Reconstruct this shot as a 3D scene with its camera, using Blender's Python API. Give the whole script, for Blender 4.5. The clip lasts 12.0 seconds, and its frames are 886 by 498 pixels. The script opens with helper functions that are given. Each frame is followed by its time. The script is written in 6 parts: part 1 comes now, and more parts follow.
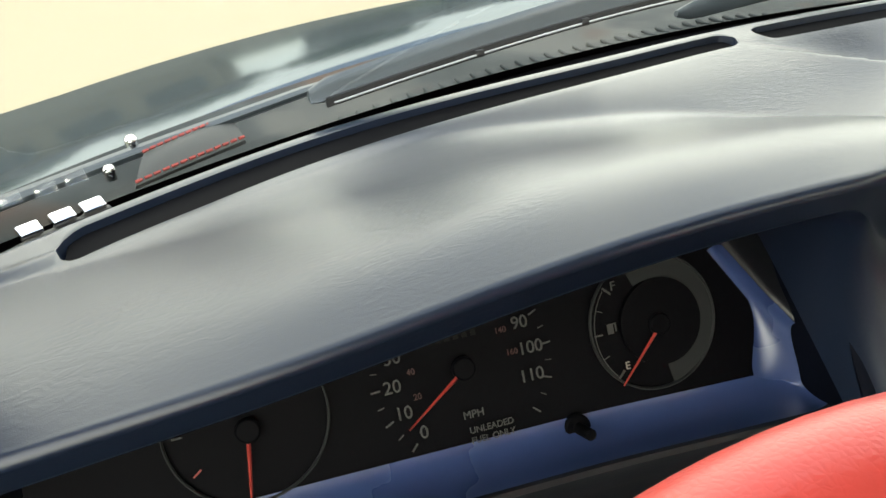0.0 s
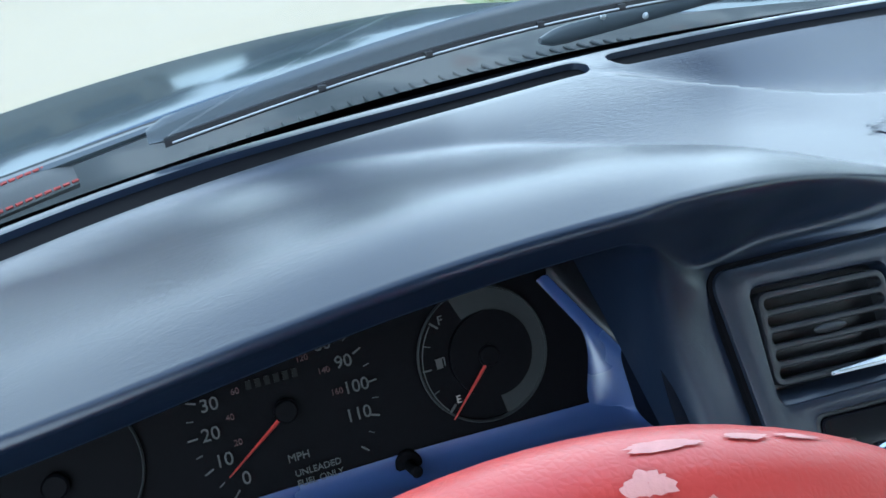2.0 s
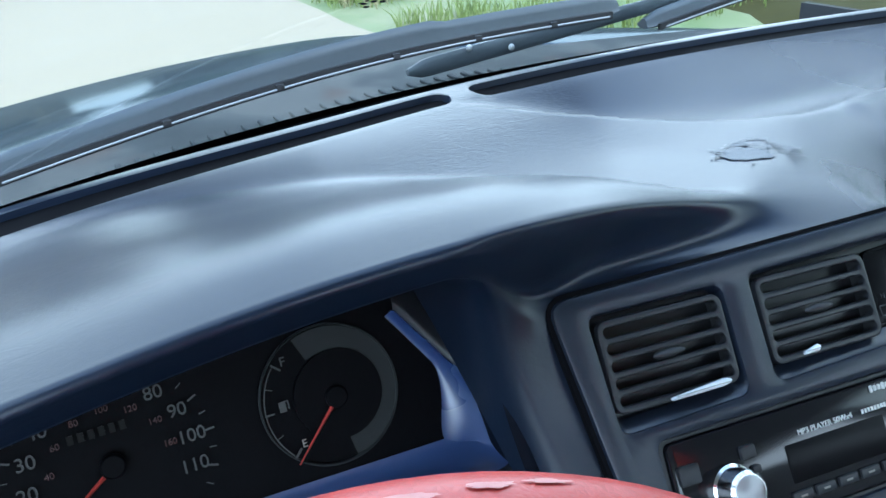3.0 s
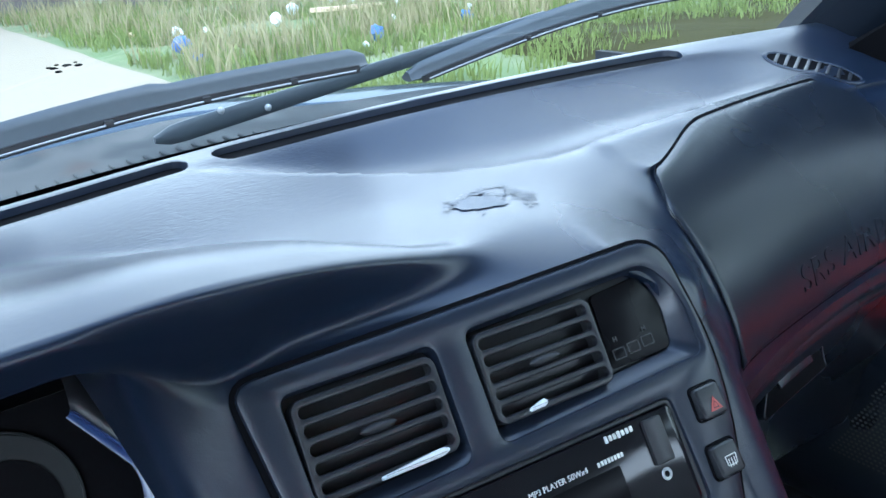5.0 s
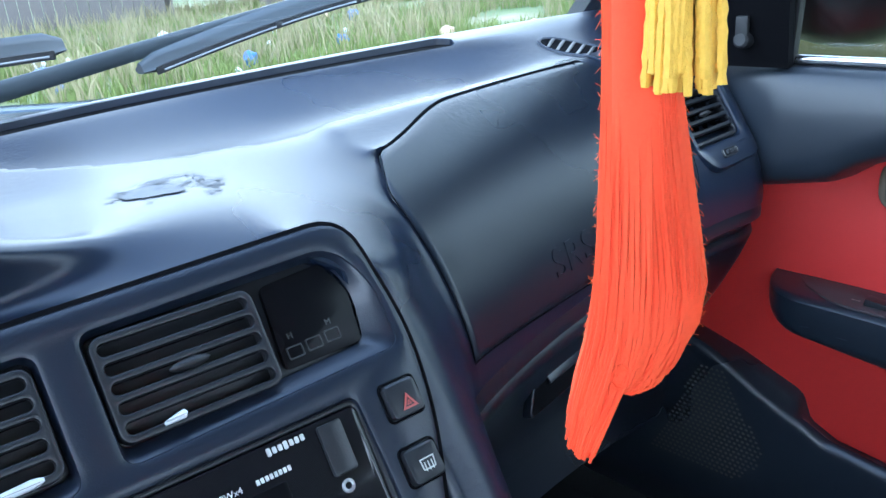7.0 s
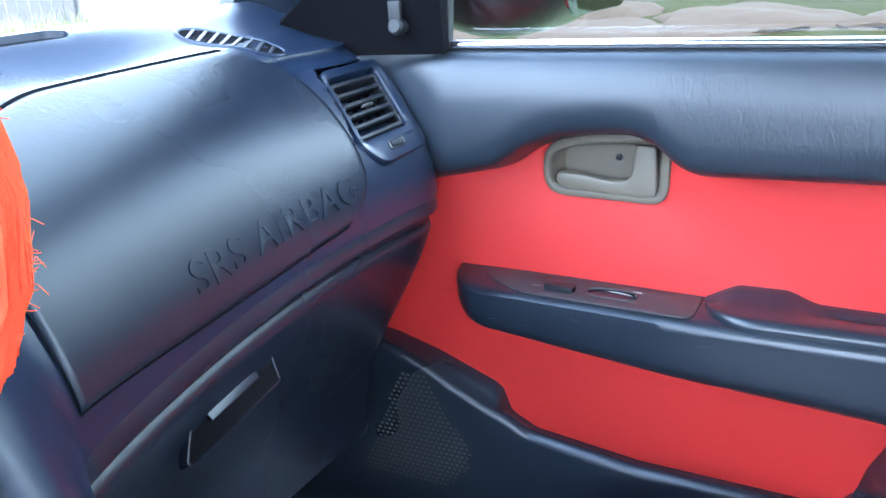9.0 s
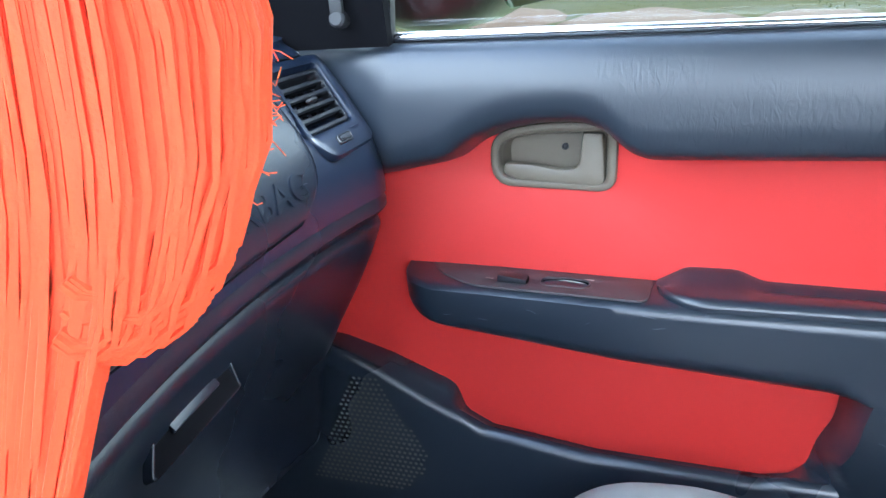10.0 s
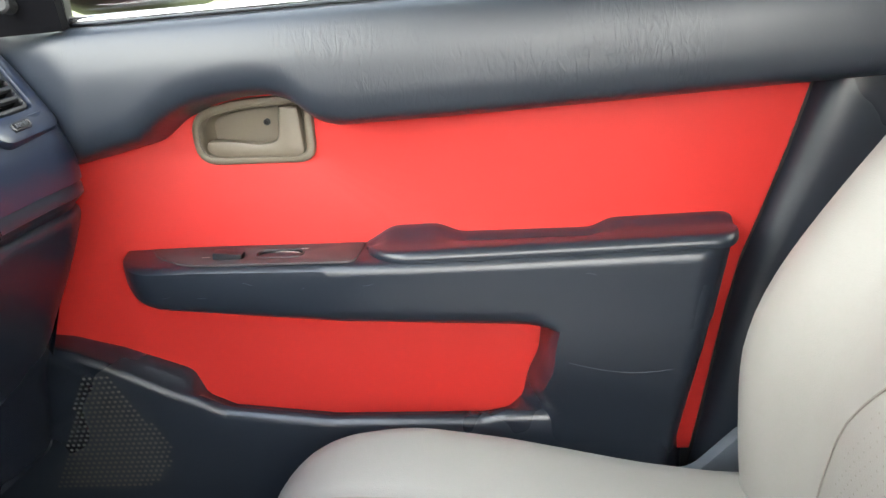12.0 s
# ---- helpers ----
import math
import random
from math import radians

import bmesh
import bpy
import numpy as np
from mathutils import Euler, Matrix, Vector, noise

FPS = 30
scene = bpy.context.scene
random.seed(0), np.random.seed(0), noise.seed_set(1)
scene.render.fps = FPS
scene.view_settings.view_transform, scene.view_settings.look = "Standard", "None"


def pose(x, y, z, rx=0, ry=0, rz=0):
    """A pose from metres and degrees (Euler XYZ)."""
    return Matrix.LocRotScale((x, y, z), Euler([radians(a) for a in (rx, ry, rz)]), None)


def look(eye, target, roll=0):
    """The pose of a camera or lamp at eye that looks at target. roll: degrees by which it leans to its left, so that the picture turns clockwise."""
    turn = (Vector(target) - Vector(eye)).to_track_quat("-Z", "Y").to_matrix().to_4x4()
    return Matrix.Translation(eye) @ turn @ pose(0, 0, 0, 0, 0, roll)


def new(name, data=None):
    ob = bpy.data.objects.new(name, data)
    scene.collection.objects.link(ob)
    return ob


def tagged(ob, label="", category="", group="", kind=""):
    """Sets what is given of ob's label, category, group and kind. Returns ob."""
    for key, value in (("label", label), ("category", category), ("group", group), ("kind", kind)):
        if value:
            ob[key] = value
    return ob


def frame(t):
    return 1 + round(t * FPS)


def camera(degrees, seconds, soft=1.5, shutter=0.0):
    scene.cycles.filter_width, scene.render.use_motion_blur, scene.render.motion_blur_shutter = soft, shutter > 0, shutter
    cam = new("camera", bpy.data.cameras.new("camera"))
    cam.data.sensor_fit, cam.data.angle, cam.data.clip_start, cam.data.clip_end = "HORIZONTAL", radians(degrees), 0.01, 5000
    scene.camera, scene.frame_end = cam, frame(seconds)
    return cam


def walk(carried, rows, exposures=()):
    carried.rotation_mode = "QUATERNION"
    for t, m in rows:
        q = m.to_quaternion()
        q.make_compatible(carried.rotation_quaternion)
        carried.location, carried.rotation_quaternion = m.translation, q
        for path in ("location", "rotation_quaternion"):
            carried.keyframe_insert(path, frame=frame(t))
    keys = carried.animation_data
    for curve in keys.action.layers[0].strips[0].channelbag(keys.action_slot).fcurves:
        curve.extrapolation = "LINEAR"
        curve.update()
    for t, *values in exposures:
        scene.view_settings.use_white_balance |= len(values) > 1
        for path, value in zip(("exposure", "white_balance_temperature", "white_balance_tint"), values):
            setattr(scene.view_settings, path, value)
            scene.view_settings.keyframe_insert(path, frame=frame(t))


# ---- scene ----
cam = camera(57.2, 12.0)
PATH = [
    (0, (-0.4439, 0.1019, 1.1222), (0.0389, 1.7929, 0.1697), -3.85),
    (0.5, (-0.4485, 0.1111, 1.1340), (0.0438, 1.7887, 0.1629), -3.40),
    (1, (-0.4294, 0.0999, 1.1366), (0.0633, 1.7822, 0.1737), -4.29),
    (1.5, (-0.3965, 0.0872, 1.1315), (0.1312, 1.7747, 0.1968), -4.82),
    (2, (-0.3736, 0.0835, 1.1275), (0.2172, 1.7563, 0.2041), -4.24),
    (2.5, (-0.3567, 0.0816, 1.1257), (0.3324, 1.7270, 0.2214), -3.50),
    (3, (-0.3297, 0.0757, 1.1234), (0.4493, 1.6991, 0.2529), -3.22),
    (3.2, (-0.3058, 0.0739, 1.1214), (0.4523, 1.7073, 0.2513), -4.58),
    (4.8, (-0.2383, 0.0651, 1.1034), (0.7934, 1.6004, 0.3428), -3.68),
    (5, (-0.2302, 0.0579, 1.1056), (0.8279, 1.5785, 0.3518), -4.31),
    (5.5, (-0.1946, 0.0497, 1.0947), (0.9257, 1.5294, 0.3495), -4.68),
    (6, (-0.1600, 0.0445, 1.0831), (1.0066, 1.4932, 0.3482), -5.13),
    (6.5, (-0.1354, 0.0283, 1.0701), (1.0758, 1.4496, 0.3538), -5.16),
    (7, (-0.1118, 0.0182, 1.0566), (1.1508, 1.3946, 0.3412), -4.72),
    (7.3, (-0.1009, 0.0105, 1.0526), (1.2069, 1.3346, 0.3202), -4.19),
    (7.5, (-0.0902, 0.0122, 1.0433), (1.2627, 1.2927, 0.3154), -4.04),
    (7.7, (-0.0772, 0.0081, 1.0436), (1.3203, 1.2321, 0.3027), -3.39),
    (9.3, (-0.0247, 0.0341, 1.0015), (1.6742, 0.8377, 0.3172), -3.85),
    (9.5, (-0.0309, 0.0454, 0.9974), (1.6792, 0.8286, 0.3175), -3.75),
    (10, (-0.0330, 0.0566, 0.9953), (1.7240, 0.7194, 0.3069), -4.22),
    (10.5, (-0.0145, 0.0188, 0.9770), (1.8047, 0.4733, 0.2812), -4.93),
    (11, (-0.0044, -0.0212, 0.9758), (1.8381, 0.3108, 0.2723), -4.84),
    (11.5, (-0.0266, -0.0229, 0.9715), (1.8278, 0.2495, 0.2735), -5.19),
    (12, (-0.0499, -0.0444, 0.9627), (1.8070, 0.1806, 0.2545), -5.66),
]
walk(cam, [(t, look(eye, target, roll)) for t, eye, target, roll in PATH], [(0, 1.58, 7150, 1), (1.0, 1.52, 6150, 0), (2.2, 1.42, 4950, -1), (5.0, 1.62, 4950, 2), (5.6, 1.86, 4900, 3), (7.5, 1.75, 4800, 4), (9.3, 3.08, 4800, 6), (9.95, 2.80, 5050, 5), (10.3, 3.02, 5600, 5), (12, 3.0, 6700, 7)])


# ---- light and sky ----
world = bpy.data.worlds.new("sky")
scene.world = world
world.use_nodes = True
wn, wl = world.node_tree.nodes, world.node_tree.links
bg = wn["Background"]
sky = wn.new("ShaderNodeTexSky")
sky.sky_type, sky.sun_disc = "NISHITA", False
sky.sun_elevation, sky.sun_rotation = radians(52), radians(215)
sky.air_density, sky.dust_density, sky.ozone_density = 1.0, 0.3, 3.5
coord, cloud, ramp, mixc = wn.new("ShaderNodeTexCoord"), wn.new("ShaderNodeTexNoise"), wn.new("ShaderNodeValToRGB"), wn.new("ShaderNodeMix")
cloud.inputs["Scale"].default_value, cloud.inputs["Detail"].default_value = 3.4, 5.0
ramp.color_ramp.elements[0].position, ramp.color_ramp.elements[1].position = 0.40, 0.58
ramp.color_ramp.elements[0].color, ramp.color_ramp.elements[1].color = (0.14, 0.14, 0.14, 1), (0.85, 0.85, 0.85, 1)
split, height = wn.new("ShaderNodeSeparateXYZ"), wn.new("ShaderNodeMath")
height.operation = "MULTIPLY_ADD"
height.inputs[1].default_value = -0.55
raise_clouds = wn.new("ShaderNodeMath")
raise_clouds.inputs[1].default_value = 0.385
mixc.data_type = "RGBA"
mixc.inputs["B"].default_value = (9.8, 9.5, 9.0, 1)
wl.new(coord.outputs["Generated"], cloud.inputs["Vector"])
# cloud banks towards the horizon, clear blue higher up
wl.new(coord.outputs["Generated"], split.inputs[0])
wl.new(cloud.outputs["Fac"], raise_clouds.inputs[0])
wl.new(split.outputs["Z"], height.inputs[0])
wl.new(raise_clouds.outputs[0], height.inputs[2])
wl.new(height.outputs[0], ramp.inputs["Fac"])
wl.new(ramp.outputs["Color"], mixc.inputs["Factor"])
wl.new(sky.outputs["Color"], mixc.inputs["A"])
wl.new(mixc.outputs["Result"], bg.inputs["Color"])
bg.inputs["Strength"].default_value = 0.25
sun = new("sun", bpy.data.lights.new("sun", "SUN"))
sun.data.energy, sun.data.angle, sun.data.color = 0.5, radians(8), (1.0, 0.95, 0.88)
sun.matrix_world = look((0, 0, 0), (-0.36, 0.5, -0.79))


# ---- materials ----
def material(name, color, rough=0.5, metal=0.0, bump=0.0, scale=200.0, vary=0.12, kind="noise", spec=0.5, coat=0.0, low=3.0):
    """Principled surface with a broad and a fine variation of colour and gloss, and a fine relief."""
    m = bpy.data.materials.new(name)
    m.use_nodes = True
    n, l = m.node_tree.nodes, m.node_tree.links
    p = n["Principled BSDF"]
    tc = n.new("ShaderNodeTexCoord")
    big, fine = n.new("ShaderNodeTexNoise"), n.new("ShaderNodeTexNoise")
    big.inputs["Scale"].default_value, big.inputs["Detail"].default_value = low, 4
    fine.inputs["Scale"].default_value, fine.inputs["Detail"].default_value = scale * 0.6, 3
    l.new(tc.outputs["Object"], big.inputs["Vector"])
    l.new(tc.outputs["Object"], fine.inputs["Vector"])
    mul = n.new("ShaderNodeMix")
    mul.data_type, mul.blend_type = "RGBA", "MIX"
    lo = tuple(c * (1 - vary) for c in color)
    hi = tuple(min(1, c * (1 + vary)) for c in color)
    mul.inputs["A"].default_value, mul.inputs["B"].default_value = (*lo, 1), (*hi, 1)
    avg = n.new("ShaderNodeMath")
    avg.operation = "MULTIPLY_ADD"
    avg.inputs[1].default_value = 0.45
    half = n.new("ShaderNodeMath")
    half.operation = "MULTIPLY"
    half.inputs[1].default_value = 0.55
    l.new(big.outputs["Fac"], half.inputs[0])
    l.new(fine.outputs["Fac"], avg.inputs[0])
    l.new(half.outputs[0], avg.inputs[2])
    l.new(avg.outputs[0], mul.inputs["Factor"])
    l.new(mul.outputs["Result"], p.inputs["Base Color"])
    rr = n.new("ShaderNodeMapRange")
    rr.inputs["To Min"].default_value, rr.inputs["To Max"].default_value = max(0.02, rough * 0.85), min(1, rough * 1.18)
    rr.inputs["From Min"].default_value, rr.inputs["From Max"].default_value = 0.3, 0.7
    l.new(big.outputs["Fac"], rr.inputs["Value"])
    l.new(rr.outputs["Result"], p.inputs["Roughness"])
    p.inputs["Metallic"].default_value = metal
    p.inputs["Specular IOR Level"].default_value = spec
    p.inputs["Coat Weight"].default_value = coat
    p.inputs["Coat Roughness"].default_value = 0.1
    if bump:
        b = n.new("ShaderNodeBump")
        b.inputs["Strength"].default_value, b.inputs["Distance"].default_value = bump, 0.0006
        if kind == "leather":
            v = n.new("ShaderNodeTexVoronoi")
            v.feature = "DISTANCE_TO_EDGE"
            v.inputs["Scale"].default_value = scale
            l.new(tc.outputs["Object"], v.inputs["Vector"])
            l.new(v.outputs["Distance"], b.inputs["Height"])
        else:
            g = n.new("ShaderNodeTexNoise")
            g.inputs["Scale"].default_value, g.inputs["Detail"].default_value = scale, 4
            l.new(tc.outputs["Object"], g.inputs["Vector"])
            l.new(g.outputs["Fac"], b.inputs["Height"])
        l.new(b.outputs["Normal"], p.inputs["Normal"])
    return m


def wrinkle(m, stretch, strength, depth, patch_scale, low, high):
    """Adds fine wrinkles in patches over a surface's grain."""
    n, l = m.node_tree.nodes, m.node_tree.links
    p, old = n["Principled BSDF"], n["Bump"]
    tc, mp, w, patch, r, mul, b = n.new("ShaderNodeTexCoord"), n.new("ShaderNodeMapping"), n.new("ShaderNodeTexNoise"), n.new("ShaderNodeTexNoise"), n.new("ShaderNodeValToRGB"), n.new("ShaderNodeMath"), n.new("ShaderNodeBump")
    mp.inputs["Scale"].default_value = stretch
    w.inputs["Scale"].default_value, w.inputs["Detail"].default_value, w.inputs["Distortion"].default_value = 1.0, 3, 1.2
    patch.inputs["Scale"].default_value = patch_scale
    r.color_ramp.elements[0].position, r.color_ramp.elements[1].position = low, high
    mul.operation = "MULTIPLY"
    b.inputs["Strength"].default_value, b.inputs["Distance"].default_value = strength, depth
    l.new(tc.outputs["Object"], mp.inputs["Vector"])
    l.new(mp.outputs[0], w.inputs["Vector"])
    l.new(tc.outputs["Object"], patch.inputs["Vector"])
    l.new(patch.outputs["Fac"], r.inputs["Fac"])
    l.new(w.outputs["Fac"], mul.inputs[0])
    l.new(r.outputs["Color"], mul.inputs[1])
    l.new(mul.outputs[0], b.inputs["Height"])
    l.new(old.outputs["Normal"], b.inputs["Normal"])
    l.new(b.outputs["Normal"], p.inputs["Normal"])
    return m


def glass_pane(name, tint=(0.93, 0.96, 0.95)):
    m = bpy.data.materials.new(name)
    m.use_nodes = True
    n, l = m.node_tree.nodes, m.node_tree.links
    n.remove(n["Principled BSDF"])
    clear, gloss, mix = n.new("ShaderNodeBsdfTransparent"), n.new("ShaderNodeBsdfGlossy"), n.new("ShaderNodeMixShader")
    lw, power, add = n.new("ShaderNodeLayerWeight"), n.new("ShaderNodeMath"), n.new("ShaderNodeMath")
    lw.inputs["Blend"].default_value = 0.5
    power.operation, add.operation = "POWER", "MULTIPLY_ADD"
    power.inputs[1].default_value, add.inputs[1].default_value, add.inputs[2].default_value = 5.0, 0.85, 0.06
    clear.inputs["Color"].default_value = (*tint, 1)
    gloss.inputs["Roughness"].default_value = 0.01
    l.new(lw.outputs["Facing"], power.inputs[0])
    l.new(power.outputs[0], add.inputs[0])
    l.new(add.outputs[0], mix.inputs["Fac"])
    l.new(clear.outputs[0], mix.inputs[1])
    l.new(gloss.outputs[0], mix.inputs[2])
    l.new(mix.outputs[0], n["Material Output"].inputs["Surface"])
    return m


NAVY = material("navy_vinyl", (0.008, 0.013, 0.027), 0.30, bump=0.10, scale=1300, kind="leather", spec=0.5)
wrinkle(NAVY, (110, 240, 110), 0.30, 0.0010, 6.0, 0.50, 0.66)
NAVY_SOFT = material("navy_vinyl_soft", (0.008, 0.011, 0.018), 0.30, bump=0.10, scale=1400, kind="leather", spec=0.45)
wrinkle(NAVY_SOFT, (150, 90, 240), 0.45, 0.0010, 5.0, 0.52, 0.68)
DOOR_NAVY = material("navy_door_vinyl", (0.015, 0.020, 0.029), 0.30, bump=0.12, scale=1100, kind="leather", spec=0.7)
PANEL = material("navy_plastic", (0.011, 0.015, 0.026), 0.32, bump=0.15, scale=1200)
BLACK = material("black_plastic", (0.014, 0.015, 0.018), 0.36, bump=0.15, scale=900)
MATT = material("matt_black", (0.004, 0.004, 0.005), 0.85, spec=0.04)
GLOSS = material("gloss_black", (0.006, 0.006, 0.008), 0.12)
SMOKE = material("smoked_lens", (0.004, 0.004, 0.005), 0.3, spec=0.12)
KEYLINE = material("key_outline", (0.035, 0.035, 0.036), 0.6)
DIAL = material("dial_black", (0.003, 0.003, 0.004), 0.6, spec=0.06)
GREY = material("dial_grey", (0.024, 0.026, 0.026), 0.6, spec=0.2)
MARK = material("white_print", (0.55, 0.55, 0.52), 0.6)
BEIGE_PRINT = material("faded_print", (0.30, 0.28, 0.24), 0.6)
DIAL_MARK = material("dim_print", (0.056, 0.056, 0.053), 0.6)
ODO = material("odometer_print", (0.012, 0.012, 0.011), 0.6, spec=0.1)
DIM_RED = material("dim_red_print", (0.045, 0.010, 0.008), 0.6)
NEEDLE = material("red_needle", (0.38, 0.045, 0.035), 0.45)
RED = material("red_vinyl", (0.54, 0.030, 0.026), 0.5, spec=0.35, bump=0.15, scale=900, kind="leather", vary=0.05)
TAUPE = material("taupe_plastic", (0.150, 0.125, 0.092), 0.42, bump=0.1, scale=900)
IVORY = material("ivory_leather", (0.235, 0.226, 0.215), 0.5, bump=0.3, scale=500, kind="leather", vary=0.05)
STITCH = material("pale_thread", (0.20, 0.185, 0.17), 0.8)
ORANGE = material("orange_yarn", (0.86, 0.072, 0.015), 0.75, bump=0.2, scale=1500, vary=0.15)
GOLD = material("gold_yarn", (0.78, 0.47, 0.05), 0.55, bump=0.5, scale=1500, vary=0.25)
STEEL = material("chrome", (0.75, 0.75, 0.76), 0.15, metal=1.0)
DULL = material("dull_metal", (0.45, 0.45, 0.46), 0.4, metal=0.8)
RUBBER = material("rubber", (0.014, 0.014, 0.016), 0.55, bump=0.2, scale=300)
# black wiper lightened to grey-blue: the glass's haze is in the colour
WIPER = material("wiper_hazed", (0.050, 0.060, 0.070), 0.45, bump=0.15, scale=300)
# base blue stands for the sky mirrored in the shelf
SKYLIT_SHELF = material("skylit_shelf", (0.040, 0.064, 0.168), 0.28, spec=0.9, vary=0.06, low=12)
PAINT = material("bonnet_paint", (0.030, 0.038, 0.040), 0.06, spec=0.10, vary=0.05)
# faded paint: a dull base under a half-weathered gloss
pn, pl = PAINT.node_tree.nodes, PAINT.node_tree.links
gloss, weathered = pn.new("ShaderNodeBsdfGlossy"), pn.new("ShaderNodeMixShader")
gloss.inputs["Color"].default_value, gloss.inputs["Roughness"].default_value = (0.80, 0.88, 0.95, 1), 0.13
dull_base = pn.new("ShaderNodeBsdfDiffuse")
dull_base.inputs["Color"].default_value = (0.030, 0.038, 0.042, 1)
weathered.inputs[0].default_value = 0.13
pl.new(dull_base.outputs[0], weathered.inputs[1])
pl.new(gloss.outputs[0], weathered.inputs[2])
pl.new(weathered.outputs[0], pn["Material Output"].inputs["Surface"])
WHITE = material("white_paint", (0.24, 0.24, 0.235), 0.5, vary=0.03)
BRICKRED = material("red_plaster", (0.30, 0.05, 0.045), 0.8, vary=0.2)
LEAF = material("far_leaves", (0.06, 0.10, 0.035), 0.8, vary=0.4, low=1.5)
CLOTH = material("headliner", (0.55, 0.54, 0.52), 0.9, bump=0.3, scale=500)
CARPET = material("carpet", (0.018, 0.019, 0.022), 0.95, bump=0.8, scale=900)
GREYBELT = material("belt_plastic", (0.085, 0.10, 0.12), 0.45)
WOOD = material("weathered_wood", (0.115, 0.10, 0.092), 0.8, bump=0.4, scale=60, vary=0.3)
PLANK = material("raw_plank", (0.55, 0.42, 0.27), 0.8, bump=0.3, scale=60, vary=0.2)
STONE = material("sandstone", (0.095, 0.066, 0.047), 0.85, spec=0.05, bump=0.5, scale=30, vary=0.25)
CONCRETE = material("pale_concrete", (0.280, 0.238, 0.172), 0.8, spec=0.08, bump=0.3, scale=20, vary=0.08)
BLUETRASH = material("blue_plastic", (0.05, 0.12, 0.4), 0.5)
PALETRASH = material("pale_plastic", (0.7, 0.72, 0.75), 0.5)
GLASS = glass_pane("window_glass")
TINTED = glass_pane("tinted_window_glass", (0.60, 0.64, 0.60))


# ---- building helpers ----
def part(name, bm, mat, parent=None, label="", smooth=40, matrix=None):
    """Link a bmesh as one mesh object, under a thing or a part."""
    bm.normal_update()
    me = bpy.data.meshes.new(name)
    bm.to_mesh(me)
    bm.free()
    me.materials.append(mat)
    if smooth:
        me.polygons.foreach_set("use_smooth", [True] * len(me.polygons))
        me.set_sharp_from_angle(angle=radians(smooth))
    ob = new(name, me)
    if matrix is not None:
        ob.matrix_world = matrix
    if parent is not None:
        ob.parent = parent
    if label:
        ob["label"] = label
    return ob


def thing(name, label, category, group="", kind="", at=(0, 0, 0)):
    return tagged(new(name), label, category, group, kind)


def clamp(v, a=0.0, b=1.0):
    return max(a, min(b, v))


def smooth(a, b, v):
    t = clamp((v - a) / (b - a))
    return t * t * (3 - 2 * t)


def lerp(a, b, t):
    return a + (b - a) * t


def along(knots, v):
    """Smooth curve through (v, value) knots."""
    if v <= knots[0][0]:
        return knots[0][1]
    for (a, p), (b, q) in zip(knots, knots[1:]):
        if v <= b:
            return lerp(p, q, (v - a) / (b - a))
    return knots[-1][1]


def soft_along(knots, v, r=0.012):
    return (along(knots, v - r) + along(knots, v - r / 2) + 2 * along(knots, v) + along(knots, v + r / 2) + along(knots, v + r)) / 6


def grid(bm, rows, close=False):
    """Quads over rows of points."""
    vs = [[bm.verts.new(p) for p in row] for row in rows]
    for a, b in zip(vs, vs[1:]):
        n = len(a)
        for i in range(n if close else n - 1):
            bm.faces.new((a[i], a[(i + 1) % n], b[(i + 1) % n], b[i]))
    return vs


def steps(a, b, n):
    return [a + (b - a) * i / n for i in range(n + 1)]


def thicken(bm, d):
    bmesh.ops.recalc_face_normals(bm, faces=bm.faces[:])
    bmesh.ops.solidify(bm, geom=bm.faces[:], thickness=d)


def box(bm, size, m=Matrix(), bevel=0.0, seg=2):
    r = bmesh.ops.create_cube(bm, size=1.0, matrix=m @ Matrix.Diagonal((*size, 1)))
    if bevel:
        es = list({e for v in r["verts"] for e in v.link_edges})
        bmesh.ops.bevel(bm, geom=es, offset=bevel, segments=seg, profile=0.6, affect="EDGES")


def disc(bm, r, depth, m=Matrix(), n=40, bevel=0.0):
    """Short cylinder from z = -depth to 0 of m."""
    prof = [(0, 0), (r - bevel, 0), (r, -bevel), (r, -depth), (0, -depth)]
    spin_profile(bm, prof, m, n)


def spin_profile(bm, prof, m=Matrix(), n=40):
    rows = []
    for r, z in prof:
        rows.append([m @ Vector((max(r, 1e-5) * math.cos(2 * math.pi * i / n), max(r, 1e-5) * math.sin(2 * math.pi * i / n), z)) for i in range(n)])
    grid(bm, rows, close=True)


def tube(bm, pts, r, n=10, flat=1.0, caps=True):
    """Round bar along points; r a number or a function of 0..1."""
    pts = [Vector(p) for p in pts]
    rows, up = [], Vector((0.13, 0.21, 0.97)).normalized()
    for i, p in enumerate(pts):
        d = (pts[min(i + 1, len(pts) - 1)] - pts[max(i - 1, 0)]).normalized()
        a = d.cross(up).normalized()
        b = a.cross(d).normalized()
        rad = r(i / (len(pts) - 1)) if callable(r) else r
        rows.append([p + a * (rad * math.cos(2 * math.pi * k / n)) + b * (rad * flat * math.sin(2 * math.pi * k / n)) for k in range(n)])
    vs = grid(bm, rows, close=True)
    if caps:
        bm.faces.new(vs[0][::-1])
        bm.faces.new(vs[-1])


def rrect(cx, cy, w, h, r, n=6):
    out = []
    for k, (sx, sy) in enumerate(((1, 1), (-1, 1), (-1, -1), (1, -1))):
        for i in range(n + 1):
            a = math.pi / 2 * (k + i / n)
            out.append((cx + sx * (w / 2 - r) + r * math.cos(a), cy + sy * (h / 2 - r) + r * math.sin(a)))
    return out


